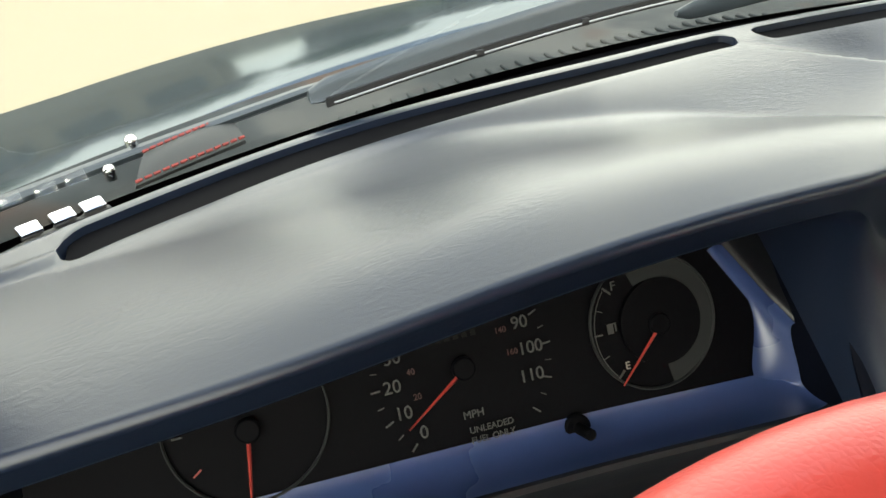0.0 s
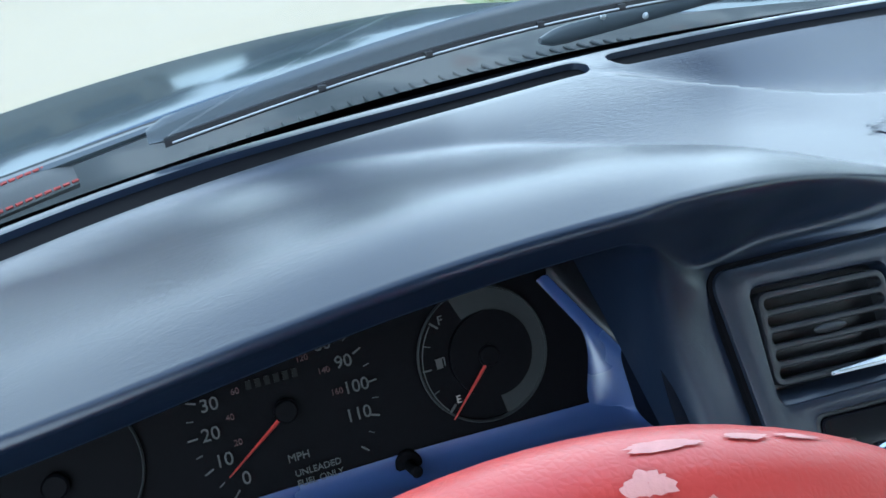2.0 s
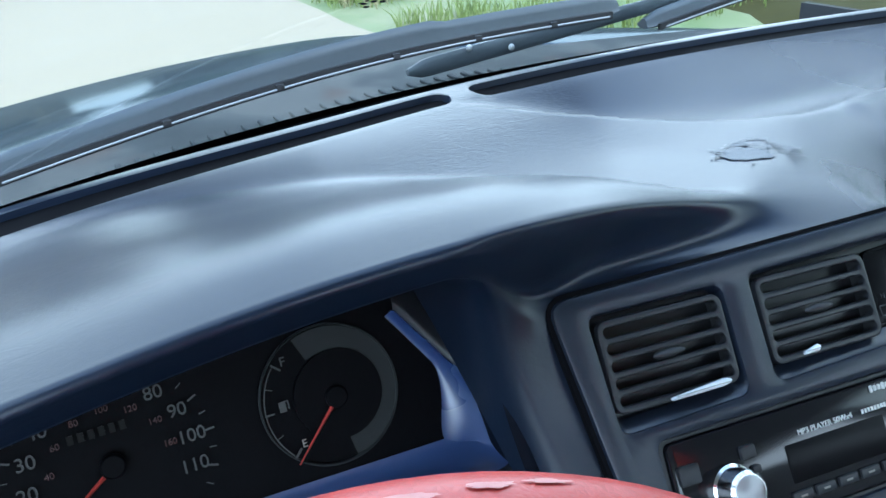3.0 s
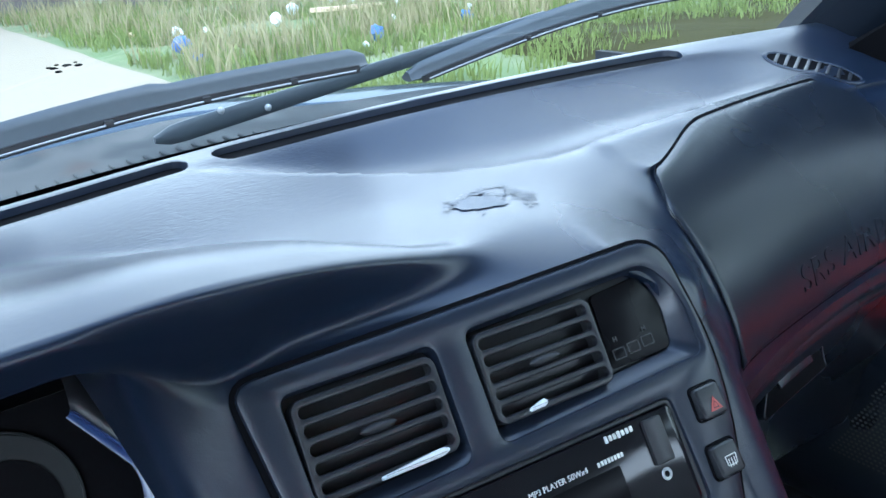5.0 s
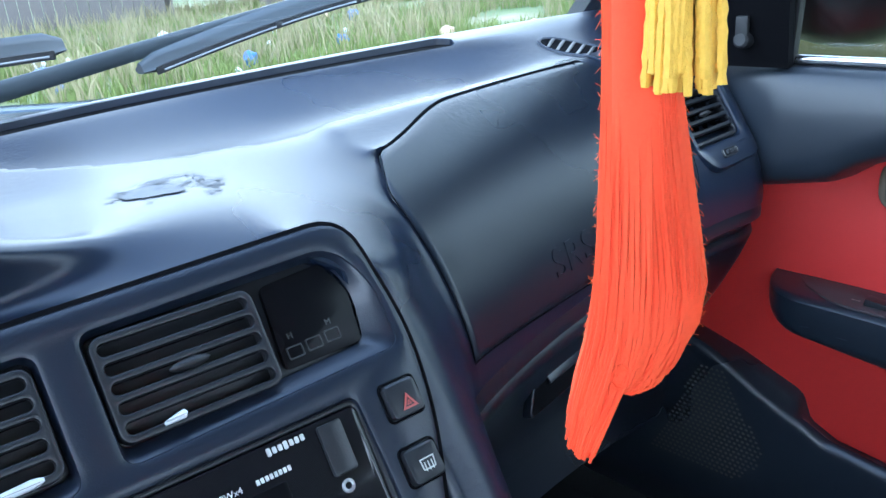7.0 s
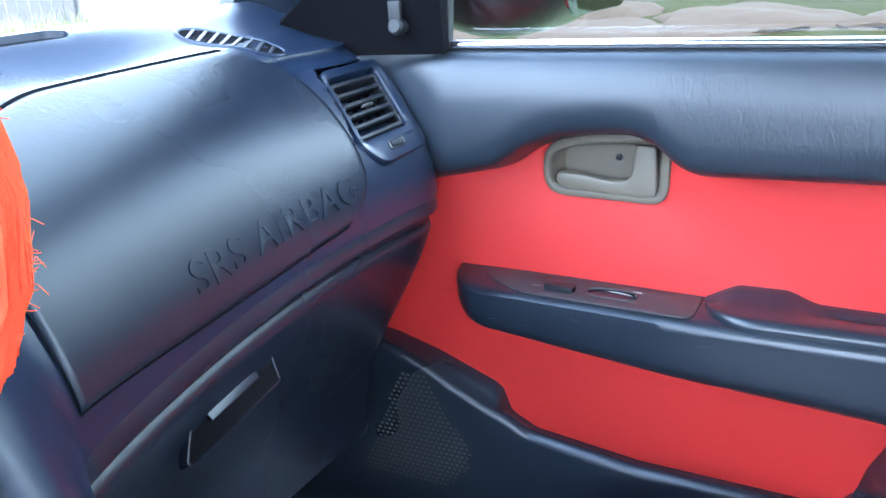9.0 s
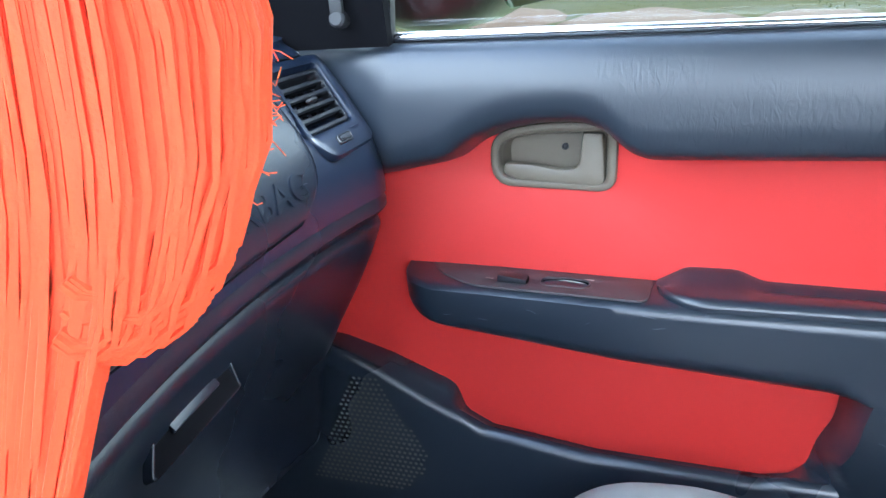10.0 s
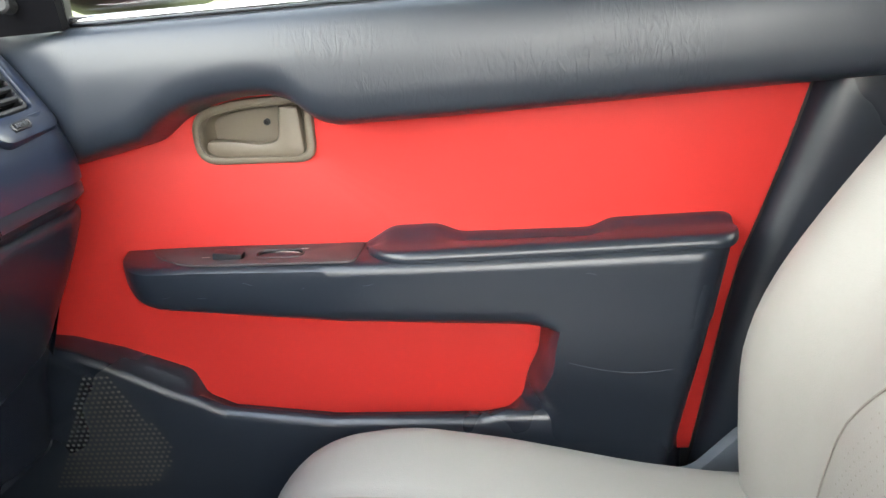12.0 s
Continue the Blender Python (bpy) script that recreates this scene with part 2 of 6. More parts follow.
def rounded(corners, r, n=5):
    """Polygon with its corners rounded by r (a number or one for each)."""
    out, k = [], len(corners)
    for i, c in enumerate(corners):
        p, a, b = Vector(c), Vector(corners[i - 1]), Vector(corners[(i + 1) % k])
        rad = r[i] if isinstance(r, (list, tuple)) else r
        da, db = (a - p), (b - p)
        rr = min(rad, da.length * 0.45, db.length * 0.45)
        s, e = p + da.normalized() * rr, p + db.normalized() * rr
        for j in range(n + 1):
            t = j / n
            out.append(tuple((1 - t) ** 2 * s + 2 * t * (1 - t) * p + t * t * e))
    return out


def inset(poly, d):
    """Polygon moved inwards by d (anticlockwise polygons)."""
    out, k = [], len(poly)
    area = sum(poly[i - 1][0] * poly[i][1] - poly[i][0] * poly[i - 1][1] for i in range(k))
    s = 1 if area > 0 else -1
    for i in range(k):
        p, a, b = Vector(poly[i]), Vector(poly[i - 1]), Vector(poly[(i + 1) % k])
        e, f = (p - a), (b - p)
        if e.length < 1e-9:
            e = f
        if f.length < 1e-9:
            f = e
        n1, n2 = Vector((-e.y, e.x)).normalized(), Vector((-f.y, f.x)).normalized()
        m = (n1 + n2)
        m = m.normalized() / max(0.5, m.normalized().dot(n1)) if m.length > 1e-6 else n1
        out.append(tuple(p + m * d * s))
    return out


def plate(bm, outline, holes=(), depth=0.01, bevel=0.001, lift=None):
    """Plate in xy, front at z = 0, with holes right through and rounded front edges. lift(x, y): height of the front."""
    lift = lift or (lambda x, y: 0.0)
    edges = []

    def loop(poly, z):
        vs = [bm.verts.new((p[0], p[1], z + lift(p[0], p[1]))) for p in poly]
        return vs

    def wall(a, b):
        n = len(a)
        for i in range(n):
            bm.faces.new((a[i], a[(i + 1) % n], b[(i + 1) % n], b[i]))

    for k, poly in enumerate((outline, *holes)):
        d = bevel if k == 0 else -bevel
        front = loop(inset(poly, d), 0)
        mid, side, back = loop(inset(poly, d * 0.3), -bevel * 0.3), loop(poly, -bevel), loop(poly, -depth)
        wall(front, mid)
        wall(mid, side)
        wall(side, back)
        for i in range(len(front)):
            edges.append(bm.edges.get((front[i], front[(i + 1) % len(front)])))
    bmesh.ops.triangle_fill(bm, use_beauty=True, edges=edges)
    bmesh.ops.recalc_face_normals(bm, faces=bm.faces[:])


def words(text, size, extrude=0.0003, align="CENTER", spacing=1.0):
    """Lettering as a bmesh, flat in xy, centred, with a little height."""
    cu = bpy.data.curves.new("lettering", "FONT")
    cu.body, cu.size, cu.extrude, cu.align_x, cu.align_y, cu.space_character = text, size, extrude, align, "CENTER", spacing
    ob = bpy.data.objects.new("lettering", cu)
    scene.collection.objects.link(ob)
    me = bpy.data.meshes.new_from_object(ob.evaluated_get(bpy.context.evaluated_depsgraph_get()))
    bm = bmesh.new()
    bm.from_mesh(me)
    bmesh.ops.remove_doubles(bm, verts=bm.verts[:], dist=1e-6)
    bpy.data.objects.remove(ob)
    bpy.data.curves.remove(cu)
    bpy.data.meshes.remove(me)
    return bm


def frame_axes(origin, u, w):
    """Matrix whose x is u, y is w, z faces out of the plane."""
    u, w = Vector(u).normalized(), Vector(w).normalized()
    n = u.cross(w)
    m = Matrix((u, w, n)).transposed().to_4x4()
    m.translation = origin
    return m


# ---- the dashboard's lines: y ahead, z up, x to the passenger's side ----
def far_edge(x):
    return 0.702 - (0.49 if x < 0.06 else 0.40) * (x - 0.06) ** 2


def slot_middle(x):
    return 0.636 - (0.50 if x < 0.06 else 0.30) * (x - 0.06) ** 2 + 0.027 * smooth(-0.12, -0.44, x)


def slot_half(x):
    return lerp(0.0135, 0.0175, smooth(-0.12, -0.44, x))


def dash_rim(x):
    return slot_middle(x) + slot_half(x) + 0.0085


def tray_level(x):
    return 0.957 + 0.022 * x


RIDGE = [(-0.10, 0.634), (-0.041, 0.600), (0.015, 0.548), (0.07, 0.503), (0.136, 0.474), (0.26, 0.480), (0.447, 0.484), (0.70, 0.52)]
CREASE = [(-0.60, 0.47), (-0.45, 0.515), (-0.30, 0.555), (-0.176, 0.535), (-0.085, 0.482), (-0.027, 0.405), (0.05, 0.37)]
FRONT = [(-0.70, 0.36), (-0.60, 0.345), (-0.45, 0.340), (-0.16, 0.345), (-0.11, 0.357), (-0.05, 0.372), (0.0, 0.382), (0.06, 0.390), (0.10, 0.400), (0.13, 0.409), (0.19, 0.419), (0.24, 0.434), (0.30, 0.445), (0.45, 0.455), (0.55, 0.45), (0.63, 0.43)]


# rise of the hood's lip over the dashboard's top
LIP = [(-0.70, -0.016), (-0.60, -0.006), (-0.53, 0.004), (-0.456, 0.014), (-0.41, 0.0205), (-0.356, 0.029), (-0.305, 0.0355), (-0.255, 0.0395), (-0.20, 0.041), (-0.16, 0.0395), (-0.13, 0.036), (-0.08, 0.0245), (-0.03, 0.0105), (0.0, 0.001), (0.03, 0.0)]


def passenger_face(x, z):
    """The y of the dashboard's face on the passenger's side."""
    t = clamp((x - 0.19) / 0.51)
    return 0.325 + 5.2 * (z - 0.80) ** 2 + 0.037 * math.sin(math.pi * t) ** 0.8


def eased(u, w=0.22):
    """A straight rise from 0 to 1 with rounded ends."""
    u = clamp(u)
    if u < w:
        return u * u / (2 * w * (1 - w))
    if u > 1 - w:
        return 1 - (1 - u) ** 2 / (2 * w * (1 - w))
    return (u - w / 2) / (1 - w)


def top_level(x, y):
    w = 0.672 - (0.50 if x < 0.06 else 0.30) * (x - 0.06) ** 2
    z = 0.941 + (tray_level(x) - 0.941) * smooth(0.47, w - 0.01, y)
    r = soft_along(RIDGE, x, 0.03)
    on = smooth(-0.06, 0.05, x) * (1 - smooth(0.38, 0.53, x))
    if y > r:
        t = clamp((y - r) / max(0.02, w - 0.045 - r))
        z -= on * 0.017 * math.sin(math.pi * min(1, t ** 0.85))
    else:
        z += on * 0.002 * smooth(r - 0.09, r, y)
    c, f = soft_along(CREASE, x, 0.03), soft_along(FRONT, x, 0.03)
    s = eased((c + 0.012 - y) / (c + 0.012 - lerp(c, f, 0.92)))
    t = clamp((c - y) / (c - f))
    z += soft_along(LIP, x, 0.02) * s + 0.006 * smooth(0.03, -0.10, x) * (1 - (2 * t ** 1.1 - 1) ** 2)
    z -= smooth(0.04, 0.2, x) * 0.010 * smooth(r - 0.01, f, y)
    return z


STACK_U, STACK_W = Vector((0.99403, -0.10913, 0)), Vector((0.05865, 0.53422, 0.84331))
STACK = frame_axes((0, 0.3241, 0.870), STACK_U, STACK_W)


def stack_edge(x):
    """Upper edge of the middle panel: y and z at x."""
    w = 0.0635 + 0.025 * x - 0.042 * smooth(0.084, 0.142, x)
    p = STACK @ Vector((x, w, 0))
    return p.y, p.z


def dash_row(x):
    f, w = soft_along(FRONT, x, 0.03), dash_rim(x)
    zf = top_level(x, f)
    row = [Vector((x, w + 0.05, tray_level(x) - 0.05)), Vector((x, w + 0.012, tray_level(x) - 0.014)), Vector((x, w + 0.004, tray_level(x) - 0.004))]
    u = clamp((x - 0.592) / 0.0525)
    end = 0.050 * (1 - math.sqrt(max(0.0, 1 - u * u)))
    f += end
    zf = top_level(x, f)
    n = 90
    for i in range(n + 1):
        y = lerp(w, f, i / n)
        row.append(Vector((x, y, top_level(x, y))))
    m = 40
    by, bz = stack_edge(x)
    for i in range(1, m + 1):
        s = i / m
        # over the dials: a rounded lip that turns back underneath
        if s < 0.25:
            b = s / 0.25 * math.pi * 0.55
            d = Vector((x, f - 0.0045 * math.sin(b), zf - 0.0045 * (1 - math.cos(b))))
        elif s < 0.5:
            t = (s - 0.25) / 0.25
            d = Vector((x, f - 0.0044 + 0.0058 * t, zf - 0.0052 - 0.0125 * t))
        else:
            t = (s - 0.5) / 0.5
            d = Vector((x, f + 0.0014 + 0.10 * t, zf - 0.0177 - 0.012 * t ** 0.7))
        # middle: the lip rolls over into a hollow and comes forward again to the panel's upper edge
        h = clamp(s / 0.5)
        drop = clamp((zf - bz) / 0.05) * smooth(0.05, -0.02, x)
        c1 = Vector((x, f - lerp(lerp(0.008, 0.022, smooth(0.08, 0.125, x)), 0.013, drop), zf - lerp(0.002, 0.006, drop)))
        c2 = Vector((x, by + lerp(0.012, lerp(0.016, 0.034, smooth(-0.14, -0.09, x)), drop), bz + lerp(0.004, 0.001, drop)))
        side = smooth(0.070, 0.125, x)
        c2 = c2.lerp(Vector((x, by + 0.0127, bz + 0.020)), side)
        c = (1 - h) ** 3 * Vector((x, f, zf)) + 3 * h * (1 - h) ** 2 * c1 + 3 * h * h * (1 - h) * c2 + h ** 3 * Vector((x, by, bz))
        g = clamp((s - 0.5) / 0.5)
        z = lerp(bz, 0.735, g)
        if g > 0:
            well = smooth(-0.128, -0.119, x) * smooth(0.112, 0.104, x) * smooth(0.06, 0.14, g)
            c = Vector((x, by + 0.6335 * (z - bz) + 0.004 * smooth(0, 0.15, g) + 0.030 * well, z))
        # passenger's side: down the face
        z = lerp(zf, bz, h) if g <= 0 else lerp(bz, 0.795, g)
        p = Vector((x, lerp(f, passenger_face(x, z) + 0.001 + end, smooth(0, 0.20, s)), z))
        lean = x - 0.42 * (z - 0.890)
        p.y += 0.034 * smooth(0.541, 0.546, lean) * smooth(0.625, 0.620, lean) * smooth(0.860, 0.865, z) * smooth(0.918, 0.913, z) * (s > 0.05)
        q = d.lerp(c, smooth(-0.200, -0.130, x))
        row.append(q.lerp(p, smooth(0.128, 0.190, x)))
    return row


def stations(a, b, step, extra=()):
    n = max(2, round((b - a) / step))
    return sorted({round(v, 4) for v in [*steps(a, b, n), *extra]})


# ---- dashboard ----
dashboard = thing("dashboard", "dark navy vinyl dashboard of an old saloon car, glossy and worn", "dashboard")


def slot_bounds(x, side):
    c = slot_middle(x)
    a, b = (-0.527, -0.051) if side == 0 else (-0.031, 0.446)
    e = clamp(min(x - a, b - x) / 0.012)
    half = slot_half(x) * math.sqrt(max(0.0, 1 - (1 - e) ** 2))
    return c, half


def rolled(xs, rows):
    """Rounds the edge between the top and the flank beside the airbag into one broad roll."""
    pick = [i for i, x in enumerate(xs) if -0.02 < x < 0.23]
    a = np.array([[tuple(v) for v in rows[i]] for i in pick])
    mask = np.zeros(a.shape[:2])
    for k, i in enumerate(pick):
        across = smooth(0.0, 0.085, xs[i]) * smooth(0.206, 0.188, xs[i])
        f, reach = rows[i][93].y, lerp(0.028, 0.066, smooth(0.085, 0.125, xs[i]))
        for j in range(20, 134):
            along = smooth(f + reach, f + reach * 0.35, rows[i][j].y) if j <= 93 else smooth(0.46, 0.26, (j - 93) / 40)
            mask[k, j] = across * along
    m = mask[1:-1, 1:-1, None] * 0.9
    for _ in range(120):
        mean = (a[1:-1, :-2] + a[1:-1, 2:]) * 0.42 + (a[:-2, 1:-1] + a[2:, 1:-1]) * 0.08
        mean[..., 0] = a[1:-1, 1:-1, 0]
        a[1:-1, 1:-1] += m * (mean - a[1:-1, 1:-1])
    for k, i in enumerate(pick):
        rows[i] = [Vector(v) for v in a[k]]
    return rows


def dash_pad():
    bm = bmesh.new()
    xs = stations(-0.68, 0.644, 0.0042, (-0.527, -0.051, -0.031, 0.446))
    rows = [dash_row(x) for x in xs]
    # the demister slots: six grid lines follow the slot's edges, the strip between them is sunk
    for x, row in zip(xs, rows):
        side = 0 if x < -0.041 else 1
        a, b = (-0.527, -0.051) if side == 0 else (-0.031, 0.446)
        c, half = slot_bounds(x, side)
        inside = a < x < b and half > 0.0015
        half = half if inside else 0.0015
        w, f = row[3].y, row[93].y
        ys = [*steps(w, c + half + 0.005, 8), c + half + 0.0025, c + half, c + half - 0.001, c - half + 0.001, c - half, c - half - 0.0035, *steps(c - half - 0.009, f, 75)]
        zs = {10: -0.0005, 11: -0.02, 12: -0.02, 13: -0.0005} if inside else {}
        for k, y in enumerate(ys):
            row[3 + k] = Vector((x, y, top_level(x, y) + zs.get(k, 0)))
    rows = rolled(xs, rows)
    grid(bm, rows)
    return part("dash_pad", bm, NAVY, dashboard, smooth=50)


dash_pad()

# floor of the slots: matt black sheets stand for the shade inside
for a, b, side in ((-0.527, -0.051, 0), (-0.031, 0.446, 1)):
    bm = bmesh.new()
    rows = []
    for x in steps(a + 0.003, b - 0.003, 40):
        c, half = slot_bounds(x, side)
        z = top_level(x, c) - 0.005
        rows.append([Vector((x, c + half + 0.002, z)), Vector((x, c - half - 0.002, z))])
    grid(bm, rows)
    part("slot_shade", bm, MATT, dashboard)

# matt black sheet as the shade between the dashboard's far rim and the glass
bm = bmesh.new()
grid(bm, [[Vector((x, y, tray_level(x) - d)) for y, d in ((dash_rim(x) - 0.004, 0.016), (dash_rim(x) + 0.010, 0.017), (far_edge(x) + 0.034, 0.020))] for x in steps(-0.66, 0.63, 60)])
part("gap_shade", bm, MATT, dashboard, "matt black sheet as shade in the gap at the glass's foot")
# hollow behind the hood with the dials
CLUSTER = frame_axes((-0.33, 0.430, 0.86), (1, 0, 0), (0, 0.4327, 0.9015))
bm = bmesh.new()
box(bm, (0.42, 0.170, 0.006), CLUSTER @ Matrix.Translation((-0.02, -0.035, -0.004)))
part("dial_plate", bm, DIAL, dashboard, "matt black dial plate")

# glossy trough that closes the dials below and at the passenger's end; its blue is painted sky reflection
edge_line = rounded([(-0.30, 0.05), (-0.29, -0.050), (0.05, -0.0535), (0.189, -0.0590), (0.176, -0.012), (0.142, 0.040)], [0.001, 0.03, 0.02, 0.034, 0.03, 0.001], 11)[12:]


def trough(profile, name, mat, label):
    """Sweeps a profile of (way in, way out of the plate) along the dials' lower edge."""
    bm = bmesh.new()
    rows = []
    line = [Vector(p) for p in edge_line]
    fine = [line[0].lerp(line[1], k / 20) for k in range(20)] + line[1:] if (line[1] - line[0]).length > 0.1 else line
    for i, p in enumerate(fine):
        d = (fine[min(i + 1, len(fine) - 1)] - fine[max(i - 1, 0)]).normalized()
        inward = Vector((-d.y, d.x))
        k = lerp(1.0, 0.35, smooth(-0.045, 0.020, p.y)) if p.x > 0.1 else 1.0
        rows.append([CLUSTER @ Vector((*(p + inward * a * (1.0 if p.x < 0.1 or a < 0 else lerp(1.0, 1.55, smooth(-0.056, -0.036, p.y)) * lerp(1.0, 0.16, smooth(-0.034, 0.010, p.y)))), 0.0008 + b * k)) for a, b in profile])
    grid(bm, rows)
    return part(name, bm, mat, dashboard, label)


trough([(0.0175 * (1 - math.sin(a)), 0.030 * (1 - math.cos(a))) for a in steps(0.0, math.pi / 2, 16)], "cluster_shelf", SKYLIT_SHELF, "glossy shelf below the dials, reflected sky coloured in as blue")
trough([(0.0, 0.0296), (-0.0012, 0.032), (-0.004, 0.033), (-0.008, 0.031), (-0.016, 0.024), (-0.030, 0.012), (-0.060, 0.0)], "cluster_frame", BLACK, "black frame round the dials")

# cheek between the dials and the middle panel; shade under the hood darkens its navy
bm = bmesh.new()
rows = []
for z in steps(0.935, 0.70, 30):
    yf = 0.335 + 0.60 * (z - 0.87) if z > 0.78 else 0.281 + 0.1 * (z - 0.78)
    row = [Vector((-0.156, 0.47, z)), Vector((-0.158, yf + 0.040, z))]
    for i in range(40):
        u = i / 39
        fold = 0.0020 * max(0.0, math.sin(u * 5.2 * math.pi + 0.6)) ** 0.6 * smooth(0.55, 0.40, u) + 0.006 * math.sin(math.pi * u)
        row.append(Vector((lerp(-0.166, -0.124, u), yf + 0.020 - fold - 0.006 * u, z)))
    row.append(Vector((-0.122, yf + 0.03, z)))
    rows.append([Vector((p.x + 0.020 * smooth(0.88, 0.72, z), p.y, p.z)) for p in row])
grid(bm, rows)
part("cluster_cheek", bm, material("shaded_navy", (0.004, 0.005, 0.009), 0.55, spec=0.03, bump=0.1, scale=1200), dashboard)


def dial(u, w, r, ring=True):
    m = CLUSTER @ Matrix.Translation((u, w, 0))
    bm = bmesh.new()
    spin_profile(bm, [(r, 0.0), (r, 0.0022), (r - 0.0006, 0.0026), (r - 0.0012, 0.002), (r - 0.0012, 0.0)], m, 72)
    return part("dial_rim", bm, GREY, dashboard, "thin grey dial ring")


def on_dials(bm, u, w, turn=0, z=0.0022):
    bmesh.ops.transform(bm, matrix=CLUSTER @ Matrix.Translation((u, w, z)) @ Matrix.Rotation(radians(turn), 4, "Z"), verts=bm.verts[:])
    return bm


def mark(u, w, length, thick, turn, mat=DIAL_MARK, name="dial_mark", z=0.0022):
    bm = bmesh.new()
    box(bm, (length, thick, 0.0003))
    return part(name, on_dials(bm, u, w, turn, z), mat, dashboard)


dial(-0.126, 0.004, 0.041)
dial(0.0985, 0.005, 0.0385)
# speedometer
SPEED_U, SPEED_W = -0.0137, 0.0045
for v in range(0, 121, 5):
    a = radians(226.5 - v * 2.23)
    big = v % 10 == 0
    mark(SPEED_U + 0.0475 * math.cos(a), SPEED_W + 0.0475 * math.sin(a), 0.005 if big else 0.0035, 0.0009 if big else 0.0005, math.degrees(a))
    if big and v <= 110:
        part("dial_number", on_dials(words(str(v), 0.0095), SPEED_U + 0.0385 * math.cos(a), SPEED_W + 0.0385 * math.sin(a)), DIAL_MARK, dashboard)
for v in range(20, 180, 20):
    a = radians(226.5 - v / 1.609 * 2.23)
    part("dial_number", on_dials(words(str(v), 0.0045), SPEED_U + 0.028 * math.cos(a), SPEED_W + 0.028 * math.sin(a)), DIM_RED, dashboard)
part("dial_word", on_dials(words("MPH", 0.0058), -0.0125, -0.0205), DIAL_MARK, dashboard)
part("dial_word", on_dials(words("UNLEADED", 0.0048), -0.004, -0.0290), DIAL_MARK, dashboard)
part("dial_word", on_dials(words("FUEL ONLY", 0.0048), -0.004, -0.0344), DIAL_MARK, dashboard)
for i in range(6):
    mark(-0.029 + 0.0048 * i, 0.0225, 0.0028, 0.0045, 0, ODO, "odometer_digit")
for u, w, r, a, ln in ((SPEED_U, SPEED_W, 0.045, 215, 0.036), (0.101, 0.003, 0.03, 225, 0.034), (-0.126, 0.0, 0.03, 262, 0.036)):
    bm = bmesh.new()
    rows = []
    for s in steps(0, 1, 8):
        h = lerp(0.0011, 0.0004, s)
        rows.append([Vector((0.006 + ln * s, h, 0.003)), Vector((0.006 + ln * s, 0, 0.0042)), Vector((0.006 + ln * s, -h, 0.003))])
    grid(bm, rows)
    thicken(bm, 0.0004)
    part("needle", on_dials(bm, u, w, a), NEEDLE, dashboard, "red dial needle")
    bm = bmesh.new()
    disc(bm, 0.0062, 0.004, CLUSTER @ Matrix.Translation((u, w, 0.005)), 32, 0.001)
    part("needle_hub", bm, DIAL, dashboard)
# fuel dial
bm = bmesh.new()
grid(bm, [[Vector((r * math.cos(a), r * math.sin(a), 0)) for r in (0.024, 0.0375)] for a in [radians(v) for v in steps(-80, 112, 36)]])
part("dial_band", on_dials(bm, 0.099, 0.004, 0, 0.001), GREY, dashboard)
bm = bmesh.new()
disc(bm, 0.0245, 0.003, CLUSTER @ Matrix.Translation((0.103, 0.004, 0.0022)), 48)
part("dial_disc", bm, DIAL, dashboard)
bm = bmesh.new()
grid(bm, [[Vector((r * math.cos(a), r * math.sin(a), 0)) for r in (0.0362, 0.0368)] for a in [radians(v) for v in steps(140, 222, 24)]])
part("fuel_arc", on_dials(bm, 0.099, 0.004), DIAL_MARK, dashboard)
for deg, ln, th in ((138, 0.006, 0.0011), (158, 0.004, 0.0005), (180, 0.005, 0.0009), (202, 0.004, 0.0005), (224, 0.006, 0.0013)):
    a = radians(deg)
    mark(0.099 + 0.0345 * math.cos(a), 0.004 + 0.0345 * math.sin(a), ln, th, deg)
part("dial_word", on_dials(words("F", 0.007), 0.0775, 0.0290), DIAL_MARK, dashboard)
part("dial_word", on_dials(words("E", 0.006), 0.0785, -0.0160), BEIGE_PRINT, dashboard)
bm = bmesh.new()
box(bm, (0.0036, 0.0056, 0.0003))
box(bm, (0.0007, 0.0046, 0.0003), Matrix.Translation((0.0032, 0.0004, 0)))
box(bm, (0.0018, 0.0006, 0.0003), Matrix.Translation((0.0026, 0.0026, 0)))
part("fuel_symbol", on_dials(bm, 0.0720, 0.0062), DIAL_MARK, dashboard)
# temperature dial
for deg in (150, 180, 215):
    a = radians(deg)
    mark(-0.126 + 0.033 * math.cos(a), 0.004 + 0.033 * math.sin(a), 0.005, 0.0009, deg, NEEDLE if deg == 215 else DIAL_MARK)
# trip reset peg
bm = bmesh.new()
m = CLUSTER @ Matrix.Translation((0.043, -0.042, 0.0))
disc(bm, 0.0075, 0.004, m @ Matrix.Translation((0, 0, 0.004)), 24, 0.001)
disc(bm, 0.0032, 0.018, m @ Matrix.Translation((0, 0, 0.020)), 20, 0.0008)
part("trip_peg", bm, MATT, dashboard, "short black trip-reset peg")


# ---- middle panel with vents, clock, radio and switches ----
def on_stack(bm, u=0.0, w=0.0, z=0.0, turn=0):
    bmesh.ops.transform(bm, matrix=STACK @ Matrix.Translation((u, w, z)) @ Matrix.Rotation(radians(turn), 4, "Z"), verts=bm.verts[:])
    return bm


